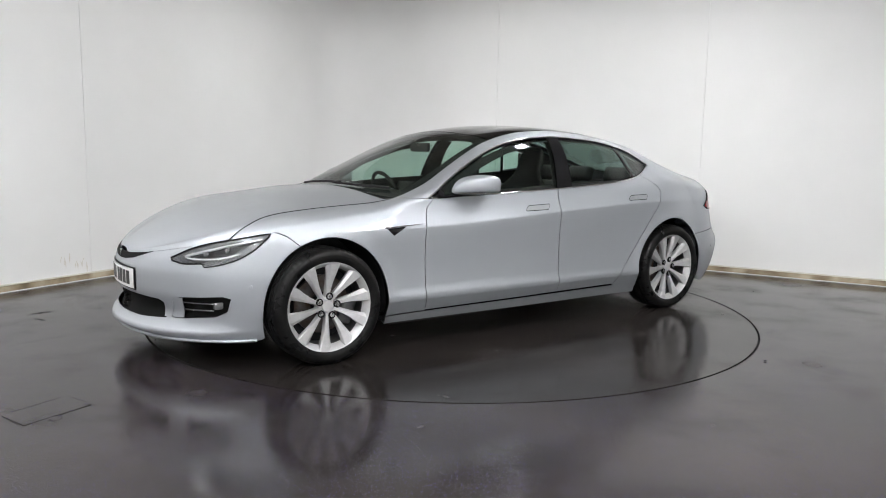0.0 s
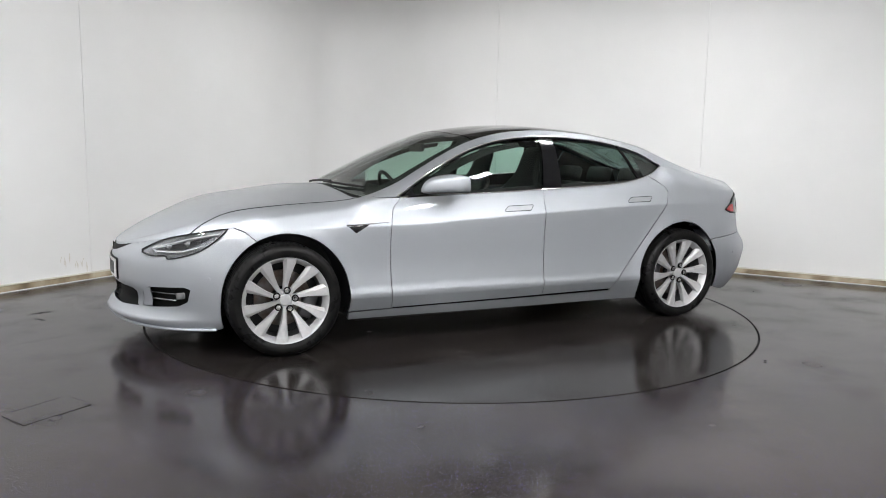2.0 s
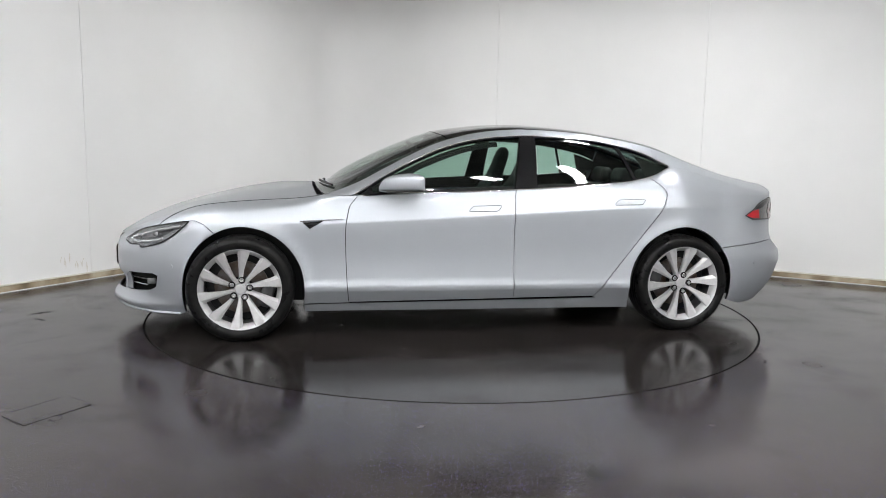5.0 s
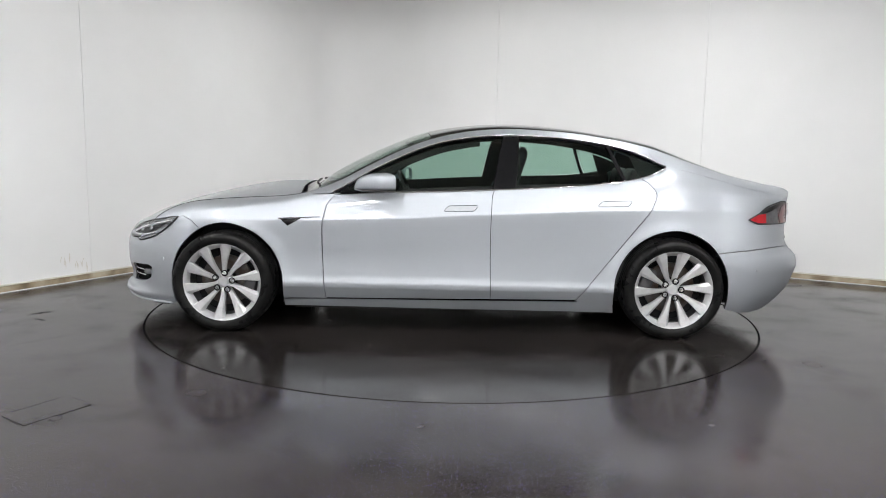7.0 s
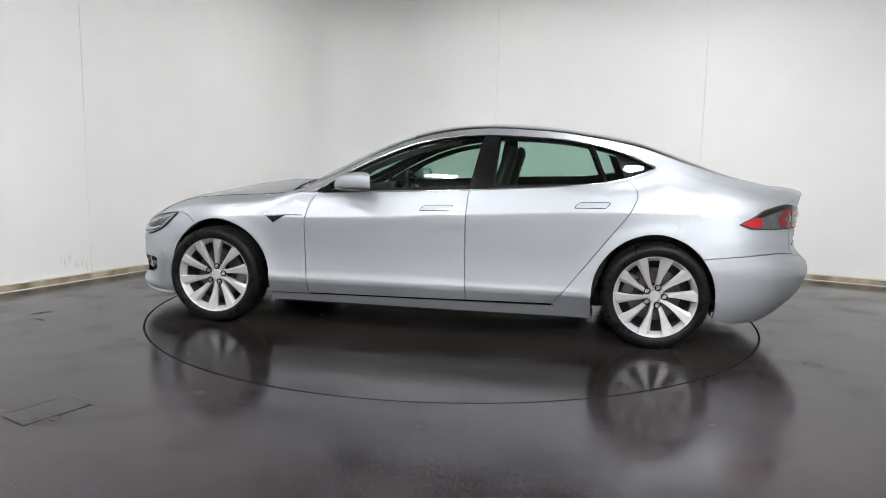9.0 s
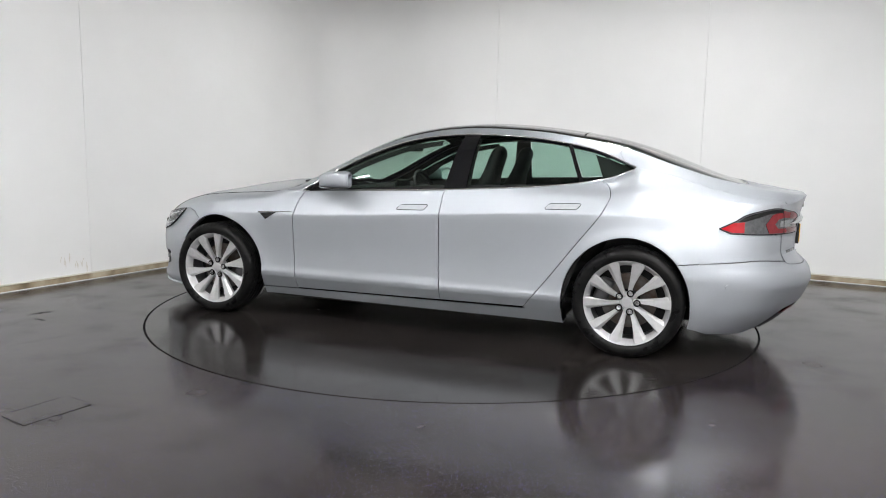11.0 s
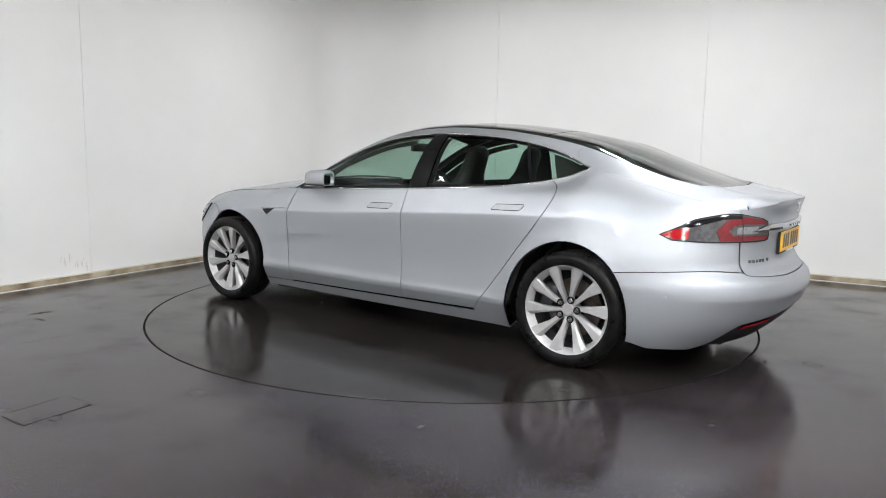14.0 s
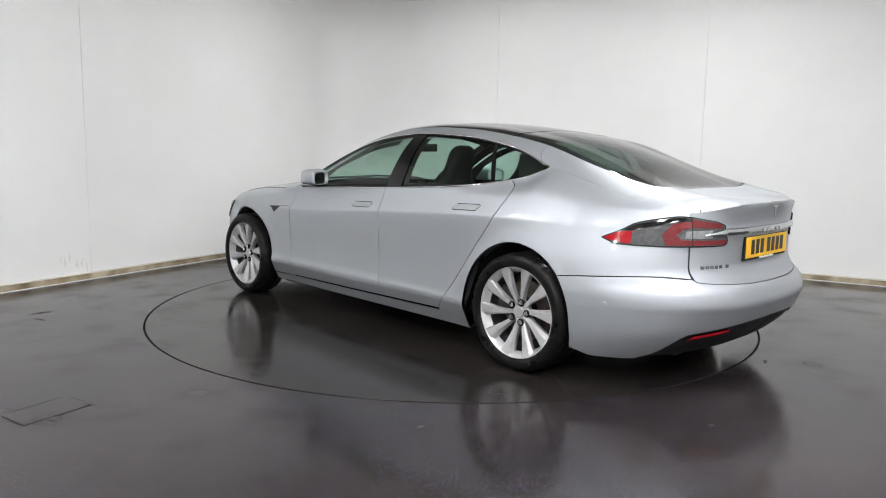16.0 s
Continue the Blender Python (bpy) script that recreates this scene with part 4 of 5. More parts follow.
def build_glass(car):
    for sd in SIDES:
        def pane(name, a, b, mat=GLASS):
            ob = body_part(name, [patch("upper", a, gap=0.002, lift=-0.003, edge=0.004)], mat, car, b, side=sd)
            ob.visible_shadow = False
            return ob
        pane("front_window", [(0.66, 0.215), (0.66, 0.30), (0.60, 0.44), (-0.36, 0.44), (-0.285, 0.215)], "tinted glass")
        body_part("mirror_triangle", [patch("upper", [(0.735, 0.21), (0.72, 0.30), (0.665, 0.44), (0.655, 0.30), (0.65, 0.21)], gap=0.001, lift=-0.001, edge=0.01)], GLOSS_BLACK, car, side=sd)
        body_part("door_pillar_cover", [patch("upper", [(-0.285, 0.205), (-0.36, 0.445), (-0.465, 0.445), (-0.435, 0.205)], gap=0.001, lift=-0.001, edge=0.01)], GLOSS_BLACK, car, "gloss black door pillar", side=sd)
        pane("rear_window", [(-0.44, 0.215), (-0.47, 0.44), (-1.045, 0.44), (-1.15, 0.215)], "tinted glass")
        body_part("window_bar", [patch("upper", [(-1.045, 0.445), (-1.15, 0.205), (-1.175, 0.205), (-1.07, 0.445)], gap=0, lift=-0.001, edge=0.01)], GLOSS_BLACK, car, side=sd)
        pane("quarter_window", [(-1.07, 0.44), (-1.178, 0.215), (-1.43, 0.225), (-1.44, 0.42)], "tinted glass")
        # bright strip all round the side windows
        line = [on_upper(x, 0.2, 0.003, sd) for x in np.linspace(0.745, -1.46, 70)]
        line += [on_upper(x, 0.45, 0.003, sd) for x in np.linspace(-1.462, 0.76, 70)]
        part("window_trim", tube(line, 0.0052, 6, closed=True), CHROME, car, "bright chrome window surround", smooth=True, angle=80)
    ws = [(0.955, 0.605)] + soft_line([(0.955, 0.605), (1.01, 0.8), (1.02, 1.0)], 6)[1:] + [(0.17, 1.0), (0.16, 0.8), (0.135, 0.605)]
    ob = body_part("windscreen", [patch("upper", ws, gap=0.001, lift=-0.002, edge=0.005)], SCREEN_GLASS, car, "raked windscreen with dark edges", both=True)
    ob.visible_shadow = False
    roof = [(0.13, 0.605), (0.155, 0.8), (0.165, 1.0), (-1.075, 1.0), (-1.09, 0.8), (-1.12, 0.605)]
    body_part("glass_roof", [patch("upper", roof, gap=0.001, lift=-0.001, edge=0.006)], ROOF_GLASS, car, "dark panoramic glass roof", both=True)
    rg = [(-1.125, 0.605), (-1.095, 0.8), (-1.08, 1.0), (-2.13, 1.0), (-2.125, 0.85), (-2.11, 0.70), (-2.05, 0.625), (-1.9, 0.605)]
    ob = body_part("rear_screen", [patch("upper", rg, gap=0.001, lift=-0.002, edge=0.005)], REAR_GLASS, car, "dark tinted rear screen", both=True)
    ob.visible_shadow = False
    # black borders printed inside the windscreen and the rear screen
    band = ws_band()
    body_part("windscreen_border", [patch("upper", b, gap=0, lift=-0.008, edge=0) for b in band[:2]], BLACK, car, both=True)
    body_part("rear_screen_border", [patch("upper", b, gap=0, lift=-0.008, edge=0) for b in band[2:]], BLACK, car, both=True)


def ws_band():
    return [[(0.955, 0.605), (0.93, 0.64), (0.13, 0.632), (0.135, 0.605)],
            [(0.955, 0.605), (1.01, 0.8), (1.02, 1.0), (0.945, 1.0), (0.935, 0.8), (0.895, 0.63)],
            [(-1.125, 0.605), (-1.9, 0.605), (-2.05, 0.625), (-2.0, 0.66), (-1.88, 0.645), (-1.125, 0.64)],
            [(-2.05, 0.625), (-2.11, 0.70), (-2.125, 0.85), (-2.13, 1.0), (-2.08, 1.0), (-2.075, 0.85), (-2.06, 0.72), (-2.0, 0.66)]]


def build_headlights(car):
    for sd in SIDES:
        lamp_out = soft_line([(s_at_x(1.785, 0.752), 0.752), (s_at_x(1.95, 0.733), 0.733), (s_at_x(2.12, 0.68), 0.674), (s_at_y(0.53, 0.615), 0.612)], 6) + \
            soft_line([(s_at_y(0.53, 0.605), 0.602), (s_at_x(2.18, 0.587), 0.587), (s_at_x(2.115, 0.592), 0.592), (s_at_x(2.095, 0.577), 0.577), (s_at_x(1.99, 0.605), 0.605), (s_at_x(1.90, 0.652), 0.652), (s_at_x(1.80, 0.735), 0.735)], 6)[1:]
        lamp_out = clip_top(lamp_out)
        h = body_part("headlight", [patch("lower", lamp_out, gap=0, lift=0.001, step=0.02, edge=0.01)], LAMP_GREY, car, "swept headlight behind a clear lens", side=sd)
        inner = soft_line([(s_at_x(1.84, 0.725), 0.725), (s_at_x(1.98, 0.70), 0.705), (s_at_x(2.10, 0.665), 0.655), (s_at_x(2.15, 0.64), 0.625)], 5) + soft_line([(s_at_x(2.12, 0.625), 0.622), (s_at_x(2.02, 0.63), 0.630), (s_at_x(1.94, 0.662), 0.662)], 5)
        body_part("lamp_unit", [patch("lower", clip_top(inner), gap=0, lift=0.003, step=0.02, edge=0.003)], BLACK, h, side=sd)
        line = [on_lower(s, z, 0.006, sd) for s, z in soft_line([(s_at_x(1.83, 0.722), 0.722), (s_at_x(1.98, 0.69), 0.690), (s_at_x(2.12, 0.65), 0.642), (s_at_x(2.17, 0.62), 0.622), (s_at_x(2.13, 0.61), 0.611), (s_at_x(2.03, 0.618), 0.618), (s_at_x(1.95, 0.64), 0.642)], 8)]
        part("light_strip", tube(line, 0.0085, 6), LAMP_PALE, h, "pale running light strip", smooth=True)
        for k, (xx, zz) in enumerate(((2.085, 0.641), (1.995, 0.665))):
            bm = bmesh.new()
            c = on_lower(s_at_x(xx, zz), zz, 0.004, sd)
            bmesh.ops.create_uvsphere(bm, u_segments=16, v_segments=8, radius=0.020)
            bmesh.ops.scale(bm, vec=(1, 0.35, 0.8), verts=bm.verts)
            bmesh.ops.translate(bm, vec=c, verts=bm.verts)
            part("lamp_lens", bm, LAMP_GREY, h, smooth=True)
        ob = body_part("lens_cover", [patch("lower", lamp_out, gap=0.001, lift=0.012, step=0.02, edge=0.012)], LENS, h, "clear cover", side=sd)
        ob.visible_shadow = False
        part("brow_strip", tube([on_lower(s, z, 0.006, sd) for s, z in lamp_out], 0.0042, 6, closed=True), SEAL_AND_GAP, h, smooth=True)
        # corner vent with fins and a fog lamp
        v = body_part("bumper_vent", [patch("lower", [(a, b) for a, b in VENT], gap=-0.004, lift=-0.035, step=0.03, edge=0)], SEAL_AND_GAP, car, "black corner vent with bright fins", side=sd)
        bridge = [(s_at_y(0.49, 0.375), 0.376), (s_at_y(0.61, 0.40), 0.402), (s_at_y(0.60, 0.29), 0.290), (s_at_y(0.485, 0.285), 0.284)]
        body_part("vent_bridge", [patch("lower", bridge, gap=0, lift=-0.002, step=0.03, edge=0.006)], PAINT, v, "silver painted scoop", side=sd)
        for zz in (0.335, 0.372):
            ln = [on_lower(s, zz, -0.012, sd) for s in np.linspace(s_at_y(0.56, zz), s_at_x(2.07, zz), 12)]
            part("fin", tube(ln, 0.0045, 6, flat=2.0), CHROME_SATIN, v, smooth=True)
        bm = bmesh.new()
        box(bm, -0.026, -0.014, -0.02, 0.026, 0.014, 0.02, 0.008)
        bmesh.ops.translate(bm, vec=on_lower(s_at_x(2.055, 0.355), 0.36, -0.02, sd), verts=bm.verts)
        part("fog_lamp", bm, LAMP_GREY, v, "clear fog lamp", smooth=True)
    body_part("grille", [patch("lower", MOUTH_FILL, gap=-0.004, lift=-0.028, step=0.03, edge=0)], SEAL_AND_GAP, car, "dark lower grille opening", both=True)
    for sd in SIDES:
        ln = [on_lower(s, 0.168, 0.004, sd) for s in np.linspace(NOSE - 1e-3, s_at_x(1.86, 0.168), 40)]
        part("splitter", tube(ln, 0.008, 6, flat=1.8), PAINT, car, smooth=True)
        ln = [on_lower(s, 0.152, -0.012, sd) for s in np.linspace(NOSE - 1e-3, s_at_x(1.88, 0.155), 40)]
        part("splitter_seal", tube(ln, 0.012, 6, flat=2.0), BLACK, car, smooth=True)
    # nose slot, emblem and front plate
    slot = [(s, z - 0.001) for s, z in top_line(NOSE - 1e-4, s_at_y(0.37, 0.60), 8)]
    slot += [(s_at_y(0.22, 0.583), 0.583), (s_at_y(0.10, 0.568), 0.566), (NOSE - 1e-4, 0.562)]
    g = body_part("nose_slot", [patch("lower", slot, gap=0, lift=0.002, step=0.02, edge=0.003)], SEAL_AND_GAP, car, "slim black nose slot", both=True)
    emblem(g, at(2.376, 0, 0.583), 1, 0.026)
    def plate_shape(hw, z0, z1):
        return [(NOSE - 1e-4, z0), (NOSE - 1e-4, z1)] + [(s_at_y(y, z1), z1) for y in (0.08, 0.16, hw)] + [(s_at_y(y, z0), z0) for y in (hw, 0.16, 0.08)]
    plate = body_part("number_plate", [patch("lower", plate_shape(0.26, 0.412, 0.523), gap=0, lift=0.010, step=0.02, edge=0.006)], WHITE_PLATE, car, "white number plate with dark characters", both=True)
    body_part("plate_frame", [patch("lower", plate_shape(0.268, 0.404, 0.531), gap=0, lift=0.006, step=0.02, edge=0.008)], BLACK, plate, both=True)
    for k in range(7):
        y = 0.19 - 0.058 * k - (0.025 if k > 3 else 0)
        q = on_lower(s_at_y(abs(y), 0.467), 0.467, 0.0108, 1 if y > 0 else -1)
        bm = block(-0.0012, -0.021, -0.039, 0.0012, 0.021, 0.039)
        slope = math.degrees(math.atan2(on_lower(s_at_y(abs(y) + 0.02, 0.467), 0.467)[0] - on_lower(s_at_y(max(abs(y) - 0.02, 0.002), 0.467), 0.467)[0], 0.04)) * (1 if y > 0 else -1)
        bmesh.ops.rotate(bm, cent=(0, 0, 0), matrix=Matrix.Rotation(radians(-slope), 3, "Z"), verts=bm.verts)
        bmesh.ops.translate(bm, vec=q, verts=bm.verts)
        part("plate_mark", bm, INK, plate)


def clip_top(loop):
    """Keeps a loop below the shoulder line."""
    return [(s, min(z, float(z_shoulder(float(lower(s, z)[0]))) - 0.001)) for s, z in loop]


MOUTH_FILL = None


def plate_bars(plate, x, zc, way):
    """Dark upright bars in place of the characters."""
    for k in range(7):
        y = -0.19 + 0.058 * k + (0.025 if k > 3 else 0)
        part("plate_mark", block(min(x, x - 0.0016 * way), y * -way - 0.021, zc - 0.039, max(x, x - 0.0016 * way), y * -way + 0.021, zc + 0.039), INK, plate)


def emblem(parent, c, way, size):
    """A plain wedge under a short bar."""
    bm = bmesh.new()
    t = 0.004
    for shape in ([(-1, 1.0), (1, 1.0), (0.95, 0.72), (-0.95, 0.72)], [(-0.22, 0.7), (0.22, 0.7), (0.0, -1.1)]):
        f = [bm.verts.new(c + Vector((t * way, y * size, z * size))) for y, z in shape]
        b = [bm.verts.new(c + Vector((-t * way, y * size, z * size))) for y, z in shape]
        bm.faces.new(f)
        bm.faces.new(b[::-1])
        for i in range(len(f)):
            bm.faces.new((f[i], f[(i + 1) % len(f)], b[(i + 1) % len(f)], b[i]))
    part("emblem", bm, CHROME, parent, "chrome emblem")


def build_tail(car):
    for sd in SIDES:
        s_in = s_at_y(0.40, 0.80, False)
        outer = soft_line([(s_at_x(-1.965, 0.797), 0.797), (s_at_x(-2.05, 0.838), 0.838), (s_at_x(-2.12, 0.87), 0.878), (s_at_x(-2.25, 0.91), 0.908), (s_at_y(0.60, 0.91, False), 0.908)], 6) + \
            soft_line([(s_at_y(0.48, 0.885, False), 0.886), (s_at_y(0.43, 0.87, False), 0.868)], 4) + soft_line([(s_at_y(0.40, 0.79, False), 0.785), (s_at_y(0.43, 0.765, False), 0.765), (s_at_y(0.60, 0.762, False), 0.763), (s_at_x(-2.2, 0.766), 0.764), (s_at_x(-2.03, 0.769), 0.769)], 5)
        t = body_part("tail_light", [patch("lower", outer, gap=0, lift=0.006, step=0.016, edge=0.012)], SMOKE, car, "red and smoked wrap-around tail light", side=sd)
        tip = [(s_at_x(-1.975, 0.796), 0.796), (s_at_x(-2.04, 0.828), 0.828), (s_at_x(-2.10, 0.83), 0.835), (s_at_x(-2.10, 0.774), 0.774), (s_at_x(-2.035, 0.776), 0.776)]
        body_part("red_tip", [patch("lower", tip, gap=0, lift=0.0085, step=0.016, edge=0.004)], RED_LENS, t, "red reflector", side=sd)
        bar = [(s_at_x(-2.235, 0.77), 0.769), (s_at_x(-2.215, 0.82), 0.82), (s_at_x(-2.25, 0.87), 0.873), (s_at_y(0.60, 0.90, False), 0.897), (s_at_y(0.46, 0.88, False), 0.878), (s_at_y(0.44, 0.855, False), 0.853), (s_at_y(0.60, 0.86, False), 0.857), (s_at_x(-2.285, 0.85), 0.848), (s_at_x(-2.265, 0.82), 0.82), (s_at_x(-2.285, 0.79), 0.795), (s_at_y(0.41, 0.79, False), 0.793), (s_at_y(0.415, 0.77, False), 0.770)]
        body_part("light_bar", [patch("lower", bar, gap=0, lift=0.009, step=0.016, edge=0.004)], DARK_RED, t, "dark red light guide", side=sd)
        mid = [(s_at_x(-2.295, 0.81), 0.805), (s_at_x(-2.295, 0.84), 0.84), (s_at_y(0.50, 0.845, False), 0.845), (s_at_y(0.50, 0.805, False), 0.803)]
        body_part("reverse_lamp", [patch("lower", mid, gap=0, lift=0.0085, step=0.016, edge=0.004)], LAMP_MID, t, "pale reversing lamp", side=sd)
        brow = soft_line([(s_at_x(-2.06, 0.84), 0.836), (s_at_x(-2.13, 0.868), 0.872), (s_at_x(-2.25, 0.90), 0.901), (s_at_y(0.605, 0.90, False), 0.901)], 5)
        brow += [(s_at_y(0.605, 0.888, False), 0.885), (s_at_x(-2.24, 0.88), 0.880), (s_at_x(-2.16, 0.855), 0.855), (s_at_x(-2.105, 0.84), 0.838)]
        body_part("lamp_brow", [patch("lower", brow, gap=0, lift=0.0095, step=0.016, edge=0.003)], GLOSS_BLACK, t, "black upper band", side=sd)
        ring = [on_lower(s, z, 0.006, sd) for s, z in outer]
        part("lamp_trim", tube(ring, 0.0028, 6, closed=True), SEAL_AND_GAP, t, smooth=True)
        cut = [on_lower(s_at_y(0.602, z, False), z, 0.0095, sd) for z in np.linspace(0.765, 0.905, 10)]
        part("lamp_gap", tube(cut, 0.002, 6), SEAL_AND_GAP, t)
        refl = [(s_at_y(0.62, 0.295, False), 0.288), (s_at_y(0.60, 0.31, False), 0.312), (s_at_y(0.40, 0.332, False), 0.332), (s_at_y(0.39, 0.315, False), 0.315)]
        body_part("rear_reflector", [patch("lower", refl, gap=0, lift=-0.006, step=0.02, edge=0.006)], RED_LENS, car, "red bumper reflector", side=sd)
    bm = bmesh.new()
    rows = []
    for y in np.linspace(-0.555, 0.555, 75):
        h = 0.019 * (1 - max(0, abs(y) - 0.42) / 0.135 * 0.92)
        p = on_lower(s_at_y(max(abs(y), 0.001), 0.83, False), 0.83)
        rows.append([bm.verts.new((p.x + dx, y + CAR_SHIFT[1], 0.834 - 0.12 * max(0, abs(y) - 0.42) + h * k)) for dx, k in ((0.01, 1), (-0.012, 1), (-0.018, 0.8), (-0.020, 0), (-0.018, -0.8), (-0.012, -1), (0.01, -1))])
    for a, b in zip(rows, rows[1:]):
        for k in range(6):
            bm.faces.new((a[k], a[k + 1], b[k + 1], b[k]))
    part("chrome_bar", bm, CHROME_SATIN, car, "bright bar across the tailgate", smooth=True, angle=50)
    # two rows of small plain marks in place of lettering
    tg = part("badge_row", block(-2.4705 + CAR_SHIFT[0], -0.008, 0.824, -2.464 + CAR_SHIFT[0], 0.008, 0.836), CHROME, car)
    for k in (-2, -1, 1, 2):
        part("badge_mark", block(-2.4705 + CAR_SHIFT[0], 0.055 * k - 0.010, 0.823, -2.464 + CAR_SHIFT[0], 0.055 * k + 0.010, 0.837), CHROME, tg)
    for k in range(6):
        yy = 0.545 - 0.029 * k - (0.02 if k == 5 else 0)
        c = on_lower(s_at_y(yy, 0.66, False), 0.655, 0.002)
        bm = bmesh.new()
        box(bm, -0.003, -0.010, -0.008, 0.003, 0.010, 0.008)
        bmesh.ops.rotate(bm, cent=(0, 0, 0), matrix=Matrix.Rotation(radians(-26 + 3 * k), 3, "Z"), verts=bm.verts)
        bmesh.ops.translate(bm, vec=c, verts=bm.verts)
        part("model_badge", bm, LAMP_GREY, car)
    emblem(car, at(-2.475, 0, 0.925), -1, 0.032)
    x = -2.436 + CAR_SHIFT[0]
    plate = part("number_plate", block(x - 0.010, -0.26, 0.685, x, 0.26, 0.796, 0.003), YELLOW, car, "yellow number plate with dark characters")
    part("plate_frame", block(x - 0.0055, -0.2635, 0.673, x + 0.012, 0.2635, 0.7995, 0.003), BLACK, plate)
    plate_bars(plate, x - 0.0105, 0.742, -1)
    part("dealer_strip", block(x - 0.0105, -0.09, 0.674, x - 0.004, 0.09, 0.683), WHITE_PLATE, plate)


CHROME_SATIN = varied("satin_chrome", (0.62, 0.63, 0.65), (0.70, 0.71, 0.73), 0.22, 20, 1.0)
REAR_GLASS = glass_material("rear_screen_glass", (0.20, 0.25, 0.235))


MIRROR_X = [0.335, 0.338, 0.345, 0.37, 0.40, 0.43, 0.46, 0.49, 0.52, 0.55, 0.575, 0.595, 0.608, 0.614]
mirror_top = curve([(0.335, 1.050), (0.338, 1.055), (0.345, 1.059), (0.40, 1.068), (0.46, 1.064), (0.52, 1.056), (0.565, 1.040), (0.598, 1.014), (0.614, 0.980)])
mirror_out = curve([(0.335, 1.024), (0.345, 1.032), (0.40, 1.038), (0.48, 1.026), (0.54, 1.0), (0.58, 0.968), (0.614, 0.915)])


def mirror_sweep(x, y):
    return 0.05 * (1.03 - y) / 0.15 * min(max((0.46 - x) / 0.125, 0), 1)


def build_mirrors(car):
    for sd in SIDES:
        bm = bmesh.new()
        rings = []
        for x in MIRROR_X:
            zt, yo = float(mirror_top(x)), float(mirror_out(x))
            yi, zb = 0.862 + 0.02 * max(0, x - 0.5) / 0.1, 0.957
            cy, cz, hy, hz = (yi + yo) / 2, (zb + zt) / 2, (yo - yi) / 2, (zt - zb) / 2
            ring = []
            for k in range(28):
                c, q = math.cos(k * math.pi / 14), math.sin(k * math.pi / 14)
                e = 0.5 if q > 0 else 0.3
                y = cy + hy * math.copysign(abs(c) ** 0.55, c)
                ring.append(bm.verts.new(at(x + mirror_sweep(x, y), y * sd, cz + hz * math.copysign(abs(q) ** e, q))))
            rings.append(ring)
        mid = sum((v.co for v in rings[0]), Vector()) / 28
        lip = [bm.verts.new(mid + (v.co - mid) * 0.90) for v in rings[0]]
        well = [bm.verts.new(v.co + Vector((0.018, 0, 0))) for v in lip]
        well_at = [v.co.copy() for v in well]
        rings = [well, lip] + rings
        for p, q in zip(rings, rings[1:]):
            for k in range(28):
                bm.faces.new((p[k], p[(k + 1) % 28], q[(k + 1) % 28], q[k]))
        bm.faces.new(rings[0])
        bm.faces.new(rings[-1][::-1])
        m = part("door_mirror", bm, PAINT, car, "silver door mirror with a chrome foot strip", smooth=True, angle=60)
        under = bmesh.new()
        rows = []
        for x in MIRROR_X:
            yo = float(mirror_out(x)) - 0.006
            rows.append([under.verts.new(at(x, y * sd, z)) for y, z in ((0.885, 0.9575), (yo, 0.9575), (yo - 0.003, 0.950), (yo - 0.02, 0.944), (0.895, 0.944))])
            for v in rows[-1]:
                v.co.x += mirror_sweep(x, abs(v.co.y - CAR_SHIFT[1]))
        for p, q in zip(rows, rows[1:]):
            for k in range(5):
                under.faces.new((p[k], p[(k + 1) % 5], q[(k + 1) % 5], q[k]))
        under.faces.new(rows[0])
        under.faces.new(rows[-1][::-1])
        part("mirror_base", under, GLOSS_BLACK, m, "gloss black underside", smooth=True)
        strip = tube([at(x, (float(mirror_out(x)) - 0.002) * sd, 0.9545) for x in MIRROR_X[1:]], 0.0035, 6)
        part("mirror_foot", strip, CHROME, m, smooth=True)
        part("mirror_arm", tube([at(0.70, 0.868 * sd, 0.930), at(0.60, 0.885 * sd, 0.938), at(0.50, 0.915 * sd, 0.944), at(0.42, 0.935 * sd, 0.947)], 0.012, 8, flat=1.8), GLOSS_BLACK, m, smooth=True)
        pane = bmesh.new()
        face = [pane.verts.new(mid + (c - mid) * 0.99 - Vector((0.004, 0, 0))) for c in well_at]
        back = [pane.verts.new(v.co + Vector((0.0035, 0, 0))) for v in face]
        pane.faces.new(face)
        pane.faces.new(back[::-1])
        for k in range(28):
            pane.faces.new((face[k], back[k], back[(k + 1) % 28], face[(k + 1) % 28]))
        part("mirror_glass", pane, CHROME, m, "mirror glass")
        # wedge-shaped side badge with a camera
        w = [(1.095, 0.752), (0.965, 0.762), (1.05, 0.712)]
        b = body_part("wing_badge", [patch("lower", w, gap=0, lift=0.003, step=0.02, edge=0.005)], GLOSS_BLACK, car, "dark wedge badge with chrome edge", side=sd)
        ln = [on_lower(x, z, 0.004, sd) for x, z in ((1.11, 0.758), (1.05, 0.761), (0.95, 0.767), (0.84, 0.772))]
        part("badge_strip", tube(ln, lambda t: 0.005 * (1 - 0.7 * t), 6), CHROME, b, smooth=True)


